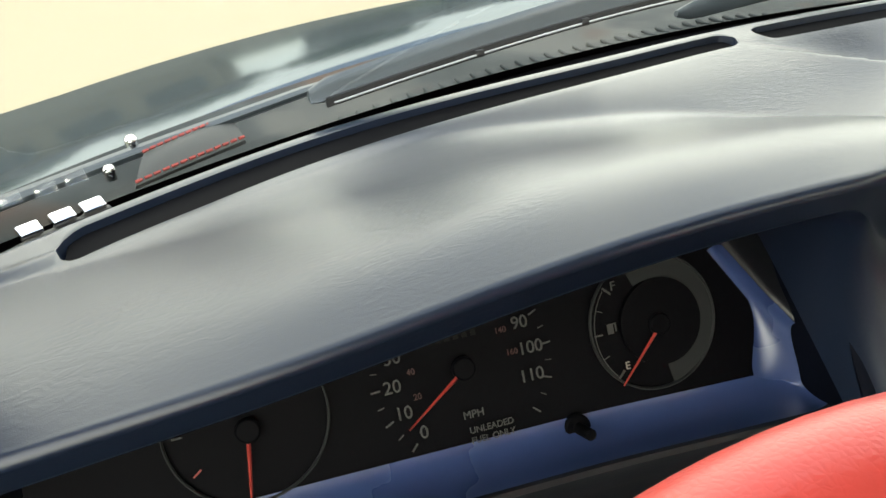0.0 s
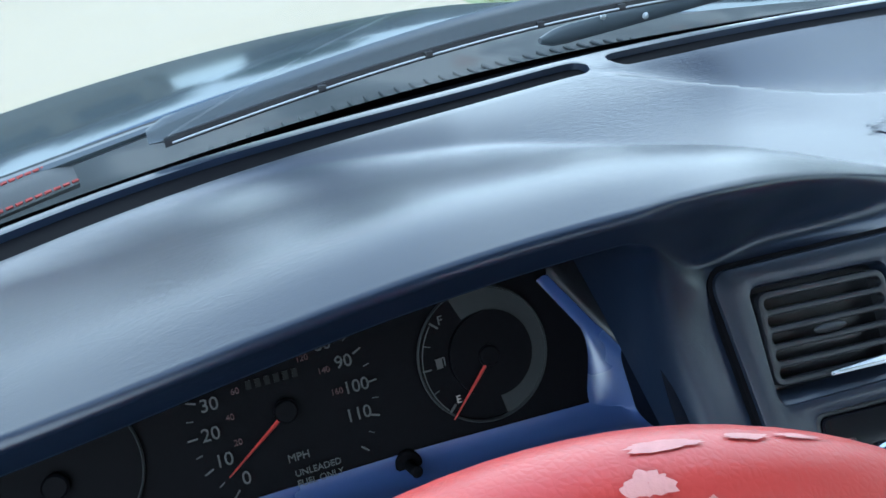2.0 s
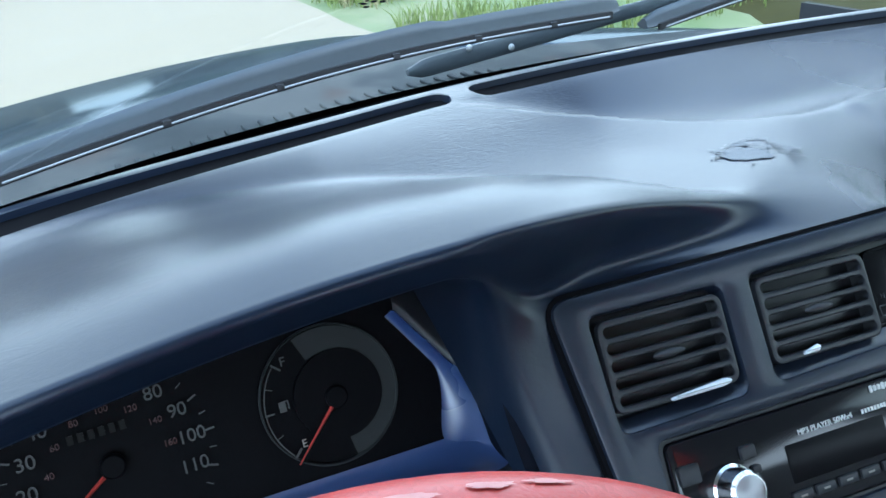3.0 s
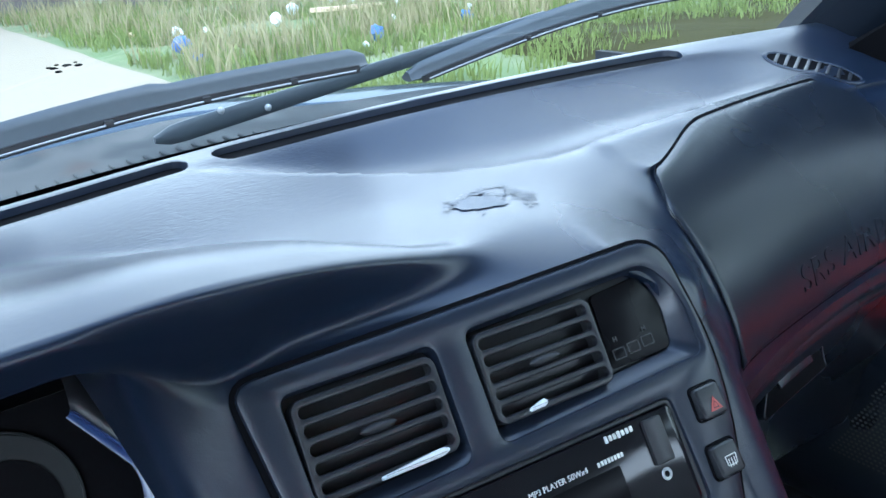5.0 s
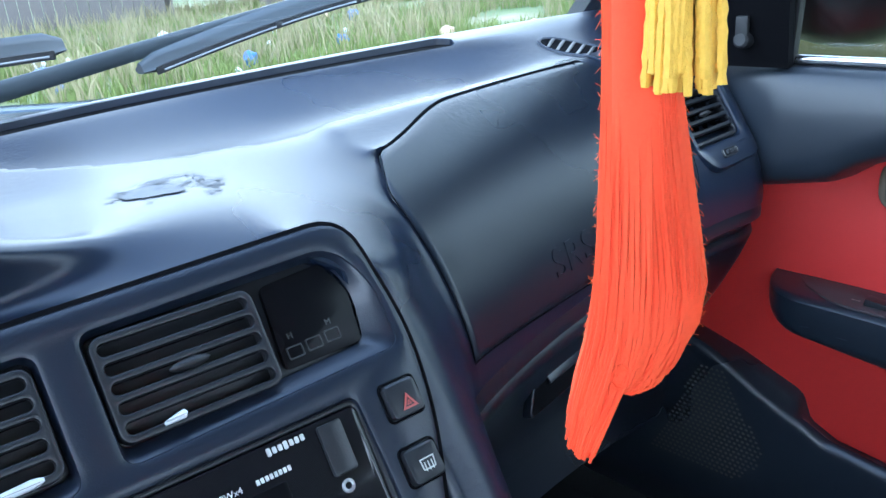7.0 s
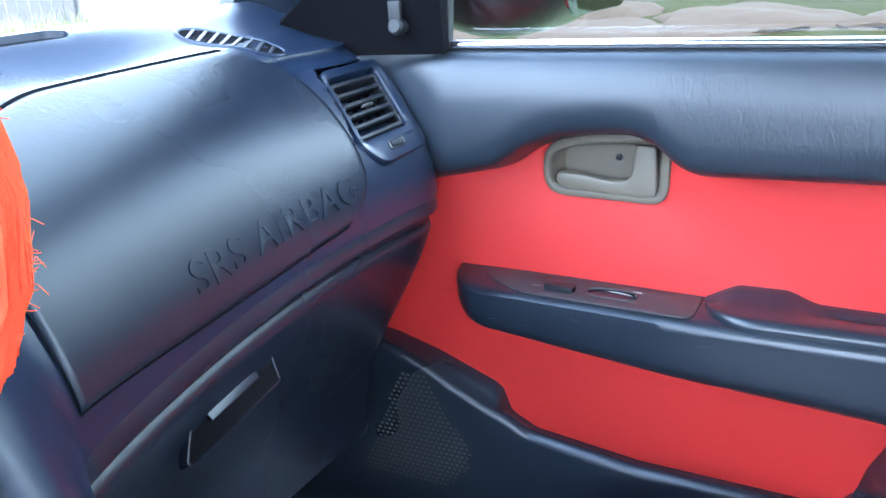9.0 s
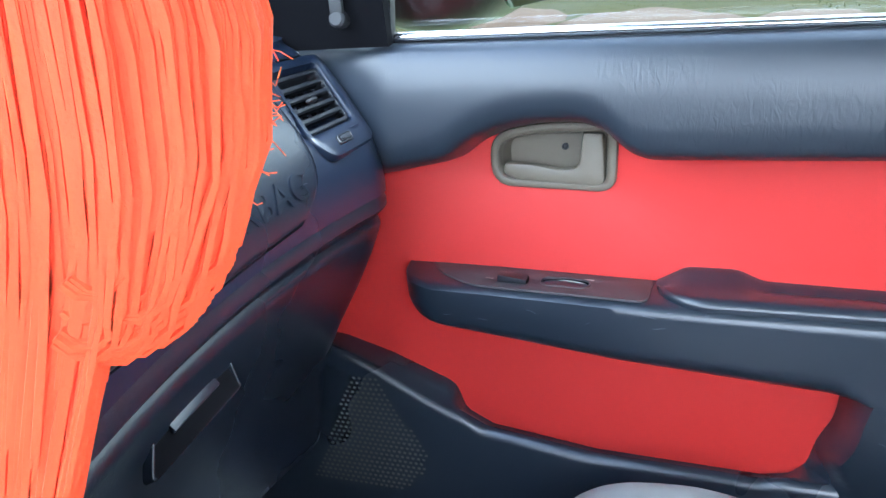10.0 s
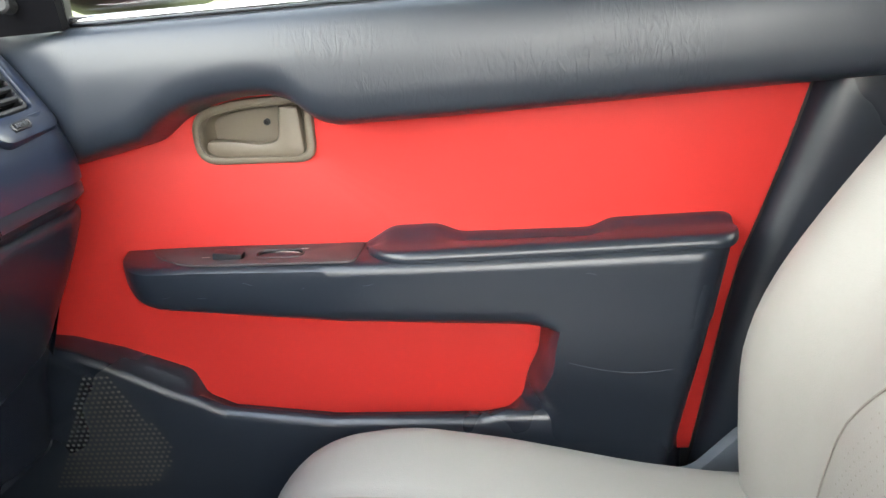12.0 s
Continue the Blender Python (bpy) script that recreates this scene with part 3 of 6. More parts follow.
middle_panel = thing("centre_panel", "dark navy plastic centre panel with vents, clock and radio", "dashboard panel")
OUTLINE = rounded([(-0.139, 0.0595), (-0.108, -0.150), (0.088, -0.150), (0.122, -0.045), (0.127, 0.0), (0.116, 0.0665)][::-1], [0.020, 0.03, 0.03, 0.01, 0.01, 0.012])
HOLE_A = rounded([(-0.1185, 0.0475), (-0.0395, 0.0475), (-0.0385, -0.0105), (-0.115, -0.0125)], 0.006)
HOLE_B = rounded([(-0.0205, 0.0490), (0.102, 0.0525), (0.1165, 0.030), (0.1175, -0.0045), (-0.0195, -0.0090)], [0.006, 0.014, 0.02, 0.006, 0.006])
HOLE_R = rounded([(-0.098, -0.0215), (0.084, -0.0205), (0.087, -0.079), (-0.098, -0.080)], 0.005)
bm = bmesh.new()
plate(bm, OUTLINE, (HOLE_A, HOLE_B, HOLE_R), 0.016, 0.0034)
part("panel", on_stack(bm, 0, 0, 0.004), PANEL, middle_panel)
bm = bmesh.new()
plate(bm, inset(OUTLINE, -0.0022), (inset(OUTLINE, 0.004),), 0.010, 0.0004)
part("panel_gap", on_stack(bm, 0, 0, 0.0012), MATT, middle_panel, "dark gap round the panel")
for hole in (HOLE_A, HOLE_B):
    bm = bmesh.new()
    plate(bm, inset(hole, -0.002), (), 0.003, 0.0004)
    part("recess_back", on_stack(bm, 0, 0, -0.008), BLACK, middle_panel)
# sloping walls of the two recesses
INNER_A = rounded([(-0.1180, 0.0470), (-0.0400, 0.0470), (-0.0395, -0.0045), (-0.1140, -0.0065)], 0.006)
INNER_B = rounded([(-0.0200, 0.0480), (0.0985, 0.0505), (0.1085, 0.030), (0.1045, 0.0030), (-0.0190, -0.0025)], [0.006, 0.014, 0.02, 0.006, 0.006])
for hole, inner in ((HOLE_A, INNER_A), (HOLE_B, INNER_B)):
    bm = bmesh.new()
    grid(bm, [[Vector((lerp(p[0], q[0], s), lerp(p[1], q[1], s), lerp(0.0022, -0.0050, s ** 1.3))) for p, q in zip(inset(hole, -0.0006), inner)] for s in steps(0, 1, 6)], close=True)
    part("recess_wall", on_stack(bm), PANEL, middle_panel)


def air_vent(name, m, w, h, slats, label, fins=5):
    """Louvred outlet: frame, slats, upright fins behind, thumb tab. m: middle of its front."""
    v = tagged(new(name), label, "air vent", "dashboard air vents")
    bm = bmesh.new()
    pitch = (h - 0.0040) / slats
    rows = [-h / 2 + 0.0020 + pitch * (i + 0.5) for i in range(slats)]
    plate(bm, rrect(0, 0, w, h, 0.006), [rrect(0, y, w - 0.0065, pitch * 0.64, pitch * 0.31) for y in rows], 0.0045, 0.0010)
    bmesh.ops.transform(bm, matrix=m, verts=bm.verts[:])
    part("front", bm, BLACK, v)
    bm = bmesh.new()
    plate(bm, rrect(0, 0, w, h, 0.006), (rrect(0, 0, w - 0.004, h - 0.004, 0.004),), 0.014, 0.0004)
    bmesh.ops.transform(bm, matrix=m @ Matrix.Translation((0, 0, -0.0050)), verts=bm.verts[:])
    part("frame", bm, BLACK, v)
    for y in rows[1:]:
        bm = bmesh.new()
        box(bm, (w - 0.006, 0.0016, 0.0080), m @ Matrix.Translation((0, y - pitch * 0.5, -0.0085)) @ Matrix.Rotation(radians(-12), 4, "X"), 0.0006, 1)
        part("slat", bm, MATT, v)
    for i in range(fins):
        x = -w / 2 + w * (i + 0.5) / fins
        bm = bmesh.new()
        box(bm, (0.0010, h - 0.008, 0.005), m @ Matrix.Translation((x, 0, -0.0165)))
        part("fin", bm, MATT, v)
    bm = bmesh.new()
    box(bm, (w, h, 0.001), m @ Matrix.Translation((0, 0, -0.022)))
    part("duct", bm, MATT, v)
    bm = bmesh.new()
    rows = []
    for s in steps(-1, 1, 14):
        hh = 0.0034 * math.sqrt(max(0.02, 1 - s * s))
        rows.append([m @ Vector((0.0095 * s, hh * math.sin(a) * 0.75, -0.001 + hh * math.cos(a))) for a in steps(-1.7, 1.7, 10)])
    grid(bm, rows)
    part("thumb_tab", bm, RUBBER, v, "ribbed thumb tab")
    return v


air_vent("air_vent", STACK @ Matrix.Translation((-0.0785, 0.0205, 0.0035)), 0.0745, 0.0475, 5, "black louvred air vent, dusty, beside the dials")
air_vent("air_vent", STACK @ Matrix.Translation((0.0185, 0.0225, 0.0035)), 0.0745, 0.0475, 5, "black louvred air vent beside the clock")

# folded paper slips stuck in the vents
for ua, ub, w, label in ((-0.0855, -0.0500, -0.0020, "long white folded paper slip in a vent"), (-0.0010, 0.0090, 0.0015, "short white folded paper stub in a vent")):
    slip = thing("paper_slip", label, "paper")
    bm = bmesh.new()
    n = Vector((0, 0, 0.006))
    rows = []
    for s in steps(0, 1, 16):
        hgt = 0.0022 * (1 - 0.55 * (1 - s)) * (1 - 0.6 * smooth(0.9, 1, s))
        c = Vector((lerp(ua, ub, s), w + 0.0012 * s, 0.006))
        rows.append([c + Vector((0, hgt * math.cos(a), 0.0016 * math.sin(a))) for a in [math.pi * 2 * k / 8 for k in range(8)]])
    grid(bm, rows, close=True)
    part("fold", on_stack(bm), PALETRASH, slip)
    bm = bmesh.new()
    box(bm, ((ub - ua) * 0.9, 0.0003, 0.0004), Matrix.Translation(((ua + ub) / 2, w + 0.0008, 0.0076)))
    part("crease", on_stack(bm), BEIGE_PRINT, slip)

# clock
clock = thing("digital_clock", "dark digital dashboard clock, switched off, with three small keys", "clock")
bm = bmesh.new()
plate(bm, rounded([(0.0630, 0.0455), (0.0975, 0.0480), (0.1065, 0.030), (0.1035, 0.0035), (0.0605, 0.0035)], 0.004), (), 0.003, 0.0006)
part("face", on_stack(bm, 0, 0, -0.004), SMOKE, clock)
for i, u in enumerate((0.0685, 0.0790, 0.0895)):
    bm = bmesh.new()
    plate(bm, rrect(0, 0, 0.0085, 0.0062, 0.001), (rrect(0, 0, 0.0072, 0.0049, 0.0007),), 0.0006, 0.0002)
    part("key", on_stack(bm, u, 0.0105 + 0.0007 * i, -0.0034), KEYLINE, clock)
    if i != 1:
        part("letter", on_stack(words("H" if i == 0 else "M", 0.0042), u, 0.0185, -0.0036), DIAL_MARK, clock)

# radio
radio = thing("car_radio", "gloss black single-slot car radio with a chrome knob", "radio")
bm = bmesh.new()
plate(bm, rrect(-0.006, -0.0505, 0.178, 0.0535, 0.004), (), 0.03, 0.0015)
part("faceplate", on_stack(bm, 0, 0, 0.003), GLOSS, radio)
bm = bmesh.new()
plate(bm, rrect(-0.006, -0.0505, 0.186, 0.060, 0.005), (rrect(-0.006, -0.0505, 0.179, 0.0545, 0.004),), 0.012, 0.001)
part("surround", on_stack(bm, 0, 0, 0.0015), BLACK, radio)
bm = bmesh.new()
plate(bm, rrect(0.0060, -0.0520, 0.066, 0.0200, 0.001), (), 0.001, 0.0002)
part("display", on_stack(bm, 0, 0, 0.0034), SMOKE, radio, "dark switched-off display")
bm = bmesh.new()
spin_profile(bm, [(0.0, 0.016), (0.009, 0.016), (0.0105, 0.0145), (0.0112, 0.004), (0.0125, 0.003), (0.0125, 0.0)], Matrix(), 48)
part("knob", on_stack(bm, -0.064, -0.0535, 0.003), STEEL, radio, "chrome volume knob")
bm = bmesh.new()
spin_profile(bm, [(0.0, 0.0168), (0.0075, 0.0168), (0.0085, 0.016)], Matrix(), 40)
part("knob_cap", on_stack(bm, -0.064, -0.0535, 0.003), DULL, radio)
for u, w, a, b in ((-0.086, -0.0405, 0.012, 0.010), (-0.0500, -0.0385, 0.009, 0.007), (-0.0475, -0.0480, 0.005, 0.004), (-0.0475, -0.0560, 0.005, 0.004)):
    bm = bmesh.new()
    plate(bm, rrect(0, 0, a, b, 0.0012), (), 0.004, 0.0006)
    part("button", on_stack(bm, u, w, 0.0052), BLACK, radio)
for i in range(5):
    bm = bmesh.new()
    plate(bm, rrect(0, 0, 0.0125, 0.0050, 0.0008), (), 0.003, 0.0005)
    part("button", on_stack(bm, -0.024 + 0.0150 * i, -0.0685, 0.0045), BLACK, radio)
    bm = bmesh.new()
    box(bm, (0.004, 0.0010, 0.0002))
    part("print_bar", on_stack(bm, -0.024 + 0.0150 * i, -0.0685, 0.0048), BEIGE_PRINT, radio)
bm = bmesh.new()
plate(bm, rrect(0, 0, 0.0125, 0.0245, 0.0015), (), 0.003, 0.0006)
part("port_cover", on_stack(bm, 0.0665, -0.0385, 0.0052), BLACK, radio, "black flap over the socket")
bm = bmesh.new()
spin_profile(bm, [(0.0016, 0.0002), (0.0022, 0.0006), (0.0030, 0.0006), (0.0034, 0.0)], Matrix(), 24)
part("socket", on_stack(bm, 0.0650, -0.0565, 0.0034), DULL, radio)
# maker's mark and small print as plain bars
bm = bmesh.new()
for i in range(7):
    box(bm, (0.0020, 0.0030 + 0.0008 * (i in (0, 3)), 0.0003), Matrix.Translation((-0.0085 + 0.0028 * i, 0, 0)), 0.0004, 1)
part("maker_mark", on_stack(bm, 0.0445, -0.0275, 0.0036), MARK, radio, "plain white maker's mark")
part("print", on_stack(words("MP3 PLAYER 50Wx4", 0.0042), 0.0010, -0.0375, 0.0036), MARK, radio, "white printed words")
bm = bmesh.new()
for i in range(8):
    box(bm, (0.0016, 0.0024, 0.0002), Matrix.Translation((-0.0078 + 0.0022 * i, 0, 0)))
part("print_bar", on_stack(bm, 0.0345, -0.0375, 0.0036), MARK, radio)

# switches
HAZARD = material("dull_red_print", (0.34, 0.075, 0.065), 0.5)
for u, w, label in ((0.1065, -0.0305, "black hazard switch with a red triangle"), (0.1035, -0.0625, "black rear demister switch")):
    sw = tagged(new("switch"), label, "switch", "dashboard switches")
    bm = bmesh.new()
    plate(bm, rrect(0, 0, 0.0215, 0.0205, 0.0035), (rrect(0, 0, 0.0195, 0.0185, 0.003),), 0.003, 0.0004)
    part("surround", on_stack(bm, u, w, 0.0052), MATT, sw)
    bm = bmesh.new()
    plate(bm, rrect(0, 0, 0.0188, 0.0178, 0.0030), (), 0.008, 0.0018, lambda x, y: -0.10 * y)
    part("button", on_stack(bm, u, w, 0.0085), BLACK, sw)
    if w > -0.05:
        bm = bmesh.new()
        tri = [(-0.0044, -0.0036), (0.0044, -0.0036), (0, 0.0042)]
        plate(bm, tri, (inset(tri, 0.0011),), 0.0004, 0.0001)
        part("symbol", on_stack(bm, u + 0.001, w - 0.002, 0.0094), HAZARD, sw, "red warning triangle")
        bm = bmesh.new()
        tri = inset(tri, 0.0017)
        plate(bm, tri, (inset(tri, 0.0006),), 0.0004, 0.0001)
        part("symbol", on_stack(bm, u + 0.001, w - 0.002, 0.0094), HAZARD, sw)
    else:
        bm = bmesh.new()
        fr = rounded([(-0.0042, 0.003), (0.0042, 0.003), (0.0036, -0.0028), (-0.0036, -0.0028)], 0.0006)
        plate(bm, fr, (inset(fr, 0.0006),), 0.0003, 0.0001)
        for x in (-0.002, 0, 0.002):
            box(bm, (0.0005, 0.0046, 0.0003), Matrix.Translation((x, -0.0012, -0.0001)))
        part("symbol", on_stack(bm, u + 0.001, w - 0.001, 0.0092), MARK, sw)


# ---- passenger's side of the dashboard ----
def face_point(x, z, out=0.0):
    d = 10.4 * (z - 0.80)
    n = Vector((0, -1, d)).normalized()
    return Vector((x, passenger_face(x, z), z)) + n * out


AIRBAG_RIGHT = [(0.795, 0.452), (0.804, 0.468), (0.815, 0.494), (0.826, 0.511), (0.840, 0.521), (0.860, 0.5255), (0.895, 0.529), (0.914, 0.527), (0.926, 0.519), (0.935, 0.504), (0.944, 0.478)]


def airbag_point(s, t, out):
    low = 0.816 - 0.0115 * math.sin(0.75 * math.pi * s)
    top = lerp(0.931, 0.944, smooth(0, 0.4, s)) - 0.011 * clamp((0.045 - s) / 0.045) ** 2
    z = lerp(low, top, t)
    left = 0.190 + 0.009 * clamp((t - 0.90) / 0.10) ** 2
    return lerp(left, soft_along(AIRBAG_RIGHT, z, 0.006), s), z, out


bm = bmesh.new()
rows = []
for s in [0, 0.004, 0.010, 0.018, 0.028, *steps(0.045, 0.955, 40), 0.972, 0.982, 0.990, 0.996, 1]:
    row = []
    for t in [0, 0.008, 0.02, 0.035, 0.055, *steps(0.09, 0.91, 24), 0.945, 0.965, 0.98, 0.992, 1]:
        e = min(s * 0.34, (1 - s) * 0.34, t * 0.15, (1 - t) * 0.15)
        k = clamp(e / 0.005)
        x, z, o = airbag_point(s, t, -0.0030 + 0.0051 * math.sqrt(1 - (1 - k) ** 2) + 0.0015 * math.sin(math.pi * s) * math.sin(math.pi * t))
        row.append(face_point(x, z, o))
    rows.append(row)
grid(bm, rows)
airbag = part("airbag_cover", bm, NAVY_SOFT, dashboard, "dark padded airbag cover")
# dark gap round the cover
bm = bmesh.new()
loop_in, loop_out = [], []
for s, t in [(0, v) for v in steps(0, 1, 20)][:-1] + [(v, 1) for v in steps(0, 1, 40)][:-1] + [(1, v) for v in steps(1, 0, 20)][:-1] + [(v, 0) for v in steps(1, 0, 40)]:
    x, z, o = airbag_point(s, t, 0)
    ix, iz = (s - 0.5) * 2, (t - 0.5) * 2
    dx, dz = (ix if abs(ix) > 0.98 else 0), (iz if abs(iz) > 0.98 else 0)
    loop_in.append(face_point(x - 0.0009 * dx, z - 0.0009 * dz, -0.0004))
    loop_out.append(face_point(x + 0.0007 * dx, z + 0.0007 * dz, 0.0000))
grid(bm, [loop_in, loop_out])
part("airbag_gap", bm, MATT, dashboard, "dark gap round the airbag cover")
bm = words("SRS AIRBAG", 0.030, 0.0015, spacing=1.05)
lo_x, hi_x = min(v.co.x for v in bm.verts), max(v.co.x for v in bm.verts)
lo_y, hi_y = min(v.co.y for v in bm.verts), max(v.co.y for v in bm.verts)
for v in bm.verts:
    p = v.co.copy()
    x, z = lerp(0.301, 0.498, (p.x - lo_x) / (hi_x - lo_x)), lerp(0.8245, 0.8445, (p.y - lo_y) / (hi_y - lo_y))
    v.co = face_point(x, z, 0.0039 if p.z > 0 else 0.000)
part("embossed_lettering", bm, NAVY_SOFT, airbag, smooth=20)

# lower roll, glove box and knee panel
bm = bmesh.new()
rows = []
for x in stations(0.105, 0.642, 0.006):
    y = passenger_face(x, 0.795) + 0.003 + 0.055 * (1 - math.sqrt(max(0.0, 1 - clamp((x - 0.588) / 0.0545) ** 2)))
    k = smooth(0.60, 0.652, x)
    prof = [(y, 0.797), (y - 0.004, 0.790), (y - 0.004, 0.783), (y + 0.003, 0.777), (y + 0.007, 0.774), (y + 0.008, 0.771), (y + 0.005, 0.768), (y + 0.004, 0.764), (y + 0.006, 0.758), (y + 0.016, 0.735), (y + 0.034, 0.70), (y + 0.060, 0.655), (y + 0.085, 0.60), (y + 0.10, 0.52), (y + 0.14, 0.50)]
    rows.append([Vector((x, a, b)) for a, b in prof])
grid(bm, rows)
part("glove_box_front", bm, NAVY_SOFT, dashboard)
bm = bmesh.new()
HANDLE = frame_axes((0.330, passenger_face(0.33, 0.795) + 0.0155, 0.7335), (1, 0.12, 0.0), (0.0, 0.45, 0.89))
SCOOP = rounded([(-0.056, -0.011), (0.052, -0.012), (0.058, 0.010), (-0.034, 0.0105)], 0.003)
plate(bm, inset(SCOOP, -0.002), (SCOOP,), 0.008, 0.0006)
bmesh.ops.transform(bm, matrix=HANDLE @ Matrix.Translation((0, 0, 0.0008)), verts=bm.verts[:])
part("glove_box_handle", bm, NAVY_SOFT, dashboard, "recessed glove box handle")
bm = bmesh.new()
grid(bm, [[HANDLE @ Vector((lerp(-0.058, -0.036, v) + u * lerp(0.112, 0.096, v), lerp(-0.0125, 0.0115, v), lerp(0.001, -0.0045, v))) for v in steps(0, 1, 4)] for u in steps(0, 1, 6)])
part("handle_recess", bm, MATT, dashboard)
bm = bmesh.new()
box(bm, (0.058, 0.008, 0.003), HANDLE @ Matrix.Translation((0.006, 0.003, -0.0005)) @ Matrix.Rotation(radians(-14), 4, "X"), 0.001)
part("glove_box_latch", bm, NAVY_SOFT, dashboard, "flat pull latch of the glove box")

# rounded end of the dashboard beside the door
bm = bmesh.new()
rows = []
for k in steps(0, 1, 10):
    a = k * math.pi / 2
    row = []
    base = dash_row(0.644)[8:] + [Vector((0.644, q, z)) for q, z in ((0.385, 0.78), (0.395, 0.77), (0.41, 0.70), (0.45, 0.60))]
    c = Vector((0.644, 0.50, 0.86))
    for p in base:
        row.append(Vector((0.644 + 0.006 * math.sin(a), lerp(p.y, c.y, 0.10 * (1 - math.cos(a))), lerp(p.z, c.z, 0.06 * (1 - math.cos(a))))))
    rows.append(row)
vs = grid(bm, rows)
bm.faces.new(vs[-1])
part("dash_end", bm, NAVY, dashboard)

# vent at the passenger's end
E_VENT = frame_axes((0.582, passenger_face(0.582, 0.890) + 0.001, 0.890), (1, -0.05, 0.0), (0.30, 0.635, 0.715))
bm = bmesh.new()
plate(bm, rounded([(-0.041, 0.041), (0.048, 0.041), (0.053, 0.0), (0.052, -0.060), (-0.020, -0.062), (-0.038, -0.042)][::-1], 0.011), (rrect(0, -0.002, 0.074, 0.066, 0.008),), 0.012, 0.003)
bmesh.ops.transform(bm, matrix=E_VENT @ Matrix.Translation((0, 0, -0.0030)), verts=bm.verts[:])
part("vent_surround", bm, NAVY, dashboard)
air_vent("air_vent", E_VENT @ Matrix.Translation((0.0004, -0.003, -0.0060)), 0.071, 0.059, 5, "black louvred air vent beside the passenger's door")
bm = bmesh.new()
plate(bm, rrect(0, 0, 0.024, 0.009, 0.003), (rrect(0, 0, 0.020, 0.006, 0.002),), 0.004, 0.0006)
for i in range(5):
    box(bm, (0.0016, 0.0056, 0.004), Matrix.Translation((-0.007 + 0.0035 * i, 0, -0.0012)), 0.0005, 1)
bmesh.ops.transform(bm, matrix=E_VENT @ Matrix.Translation((0.0045, -0.0485, -0.0010)), verts=bm.verts[:])
part("vent_wheel", bm, BLACK, dashboard, "small ribbed vent wheel")

# oval demister grille in the corner of the top
grille = thing("demister_grille", "flat oval demister grille let into the dashboard's corner", "grille")
GC, GD = Vector((0.533, 0.497)), radians(-65)
def on_top(u, v, lift):
    x, y = GC.x + u * math.cos(GD) - v * math.sin(GD), GC.y + u * math.sin(GD) + v * math.cos(GD)
    return Vector((x, y, top_level(x, y) + lift))
bm = bmesh.new()
rows = []
for k, lift in ((1.0, -0.001), (0.985, 0.0012), (0.95, 0.0018), (0.91, 0.001), (0.90, -0.003)):
    rows.append([on_top(0.048 * k * math.cos(a), (0.022 - 0.048 * (1 - k)) * math.sin(a), lift) for a in [2 * math.pi * i / 56 for i in range(56)]])
grid(bm, rows, close=True)
part("rim", bm, NAVY, grille)
bm = bmesh.new()
ring = [bm.verts.new(on_top(0.0435 * math.cos(a), 0.0175 * math.sin(a), 0.0006)) for a in [2 * math.pi * i / 56 for i in range(56)]]
bm.faces.new(ring)
part("well", bm, MATT, grille)
for i in range(8):
    u = -0.034 + 0.0097 * i
    h = 0.0170 * math.sqrt(1 - (u / 0.0445) ** 2)
    bm = bmesh.new()
    grid(bm, [[on_top(u - 0.0016, v, 0.0007), on_top(u - 0.0006, v, 0.0013), on_top(u + 0.0016, v, 0.0013), on_top(u + 0.0018, v, 0.0007)] for v in steps(-h, h, 6)])
    part("slat", bm, BLACK, grille)

# worn patch where the skin has peeled
worn = thing("peeled_patch", "grey peeled patch in the dashboard's vinyl skin", "worn patch")
GREYSKIN = material("bare_foam", (0.22, 0.22, 0.222), 0.9, bump=0.6, scale=900, vary=0.25, spec=0.1)
FLAKE = material("dark_flake", (0.20, 0.201, 0.205), 0.9, bump=0.6, scale=900, vary=0.3, spec=0.1)
rng = random.Random(4)
def ragged(cx, cy, ra, rb, turn, seed, lift, hollow=0.0, rough=0.35):
    """Flat flake with a ragged outline, following the dashboard's top; hollow leaves only a rim."""
    bm = bmesh.new()
    n = 64 if ra > 0.006 else 18
    rows = []
    for k in (1.0, max(hollow, 0.55), max(hollow, 0.02)):
        row = []
        for i in range(n):
            b = 2 * math.pi * i / n
            q = 1 + rough * noise.noise((1.6 * math.cos(b) + seed, 1.6 * math.sin(b), seed * 2.3)) + rough * 0.7 * noise.noise((6 * math.cos(b) + seed, 6 * math.sin(b), 1.7))
            kk = k if k == 1.0 else k * (1 + 0.16 * noise.noise((4 * math.cos(b), 4 * math.sin(b), seed)))
            u, v = ra * q * kk * math.cos(b), rb * q * kk * math.sin(b)
            x, y = cx + u * math.cos(turn) - v * math.sin(turn), cy + u * math.sin(turn) + v * math.cos(turn)
            row.append(Vector((x, y, top_level(x, y) + lift)))
        rows.append(row)
        if hollow and k != 1.0:
            break
    grid(bm, rows, close=True)
    return bm
part("bare_area", ragged(0.061, 0.4345, 0.017, 0.0125, -0.4, 3.1, 0.0007), GREYSKIN, worn, "bare grey foam")
part("flake_rim", ragged(0.082, 0.4435, 0.0125, 0.0085, -0.5, 5.2, 0.0009, 0.80, 0.5), FLAKE, worn)
part("flake_rim", ragged(0.090, 0.4290, 0.0110, 0.0075, -0.5, 8.4, 0.0007, 0.86, 0.5), FLAKE, worn)
part("flake", ragged(0.071, 0.4480, 0.0060, 0.0030, -0.4, 1.3, 0.0010, 0, 0.6), FLAKE, worn)
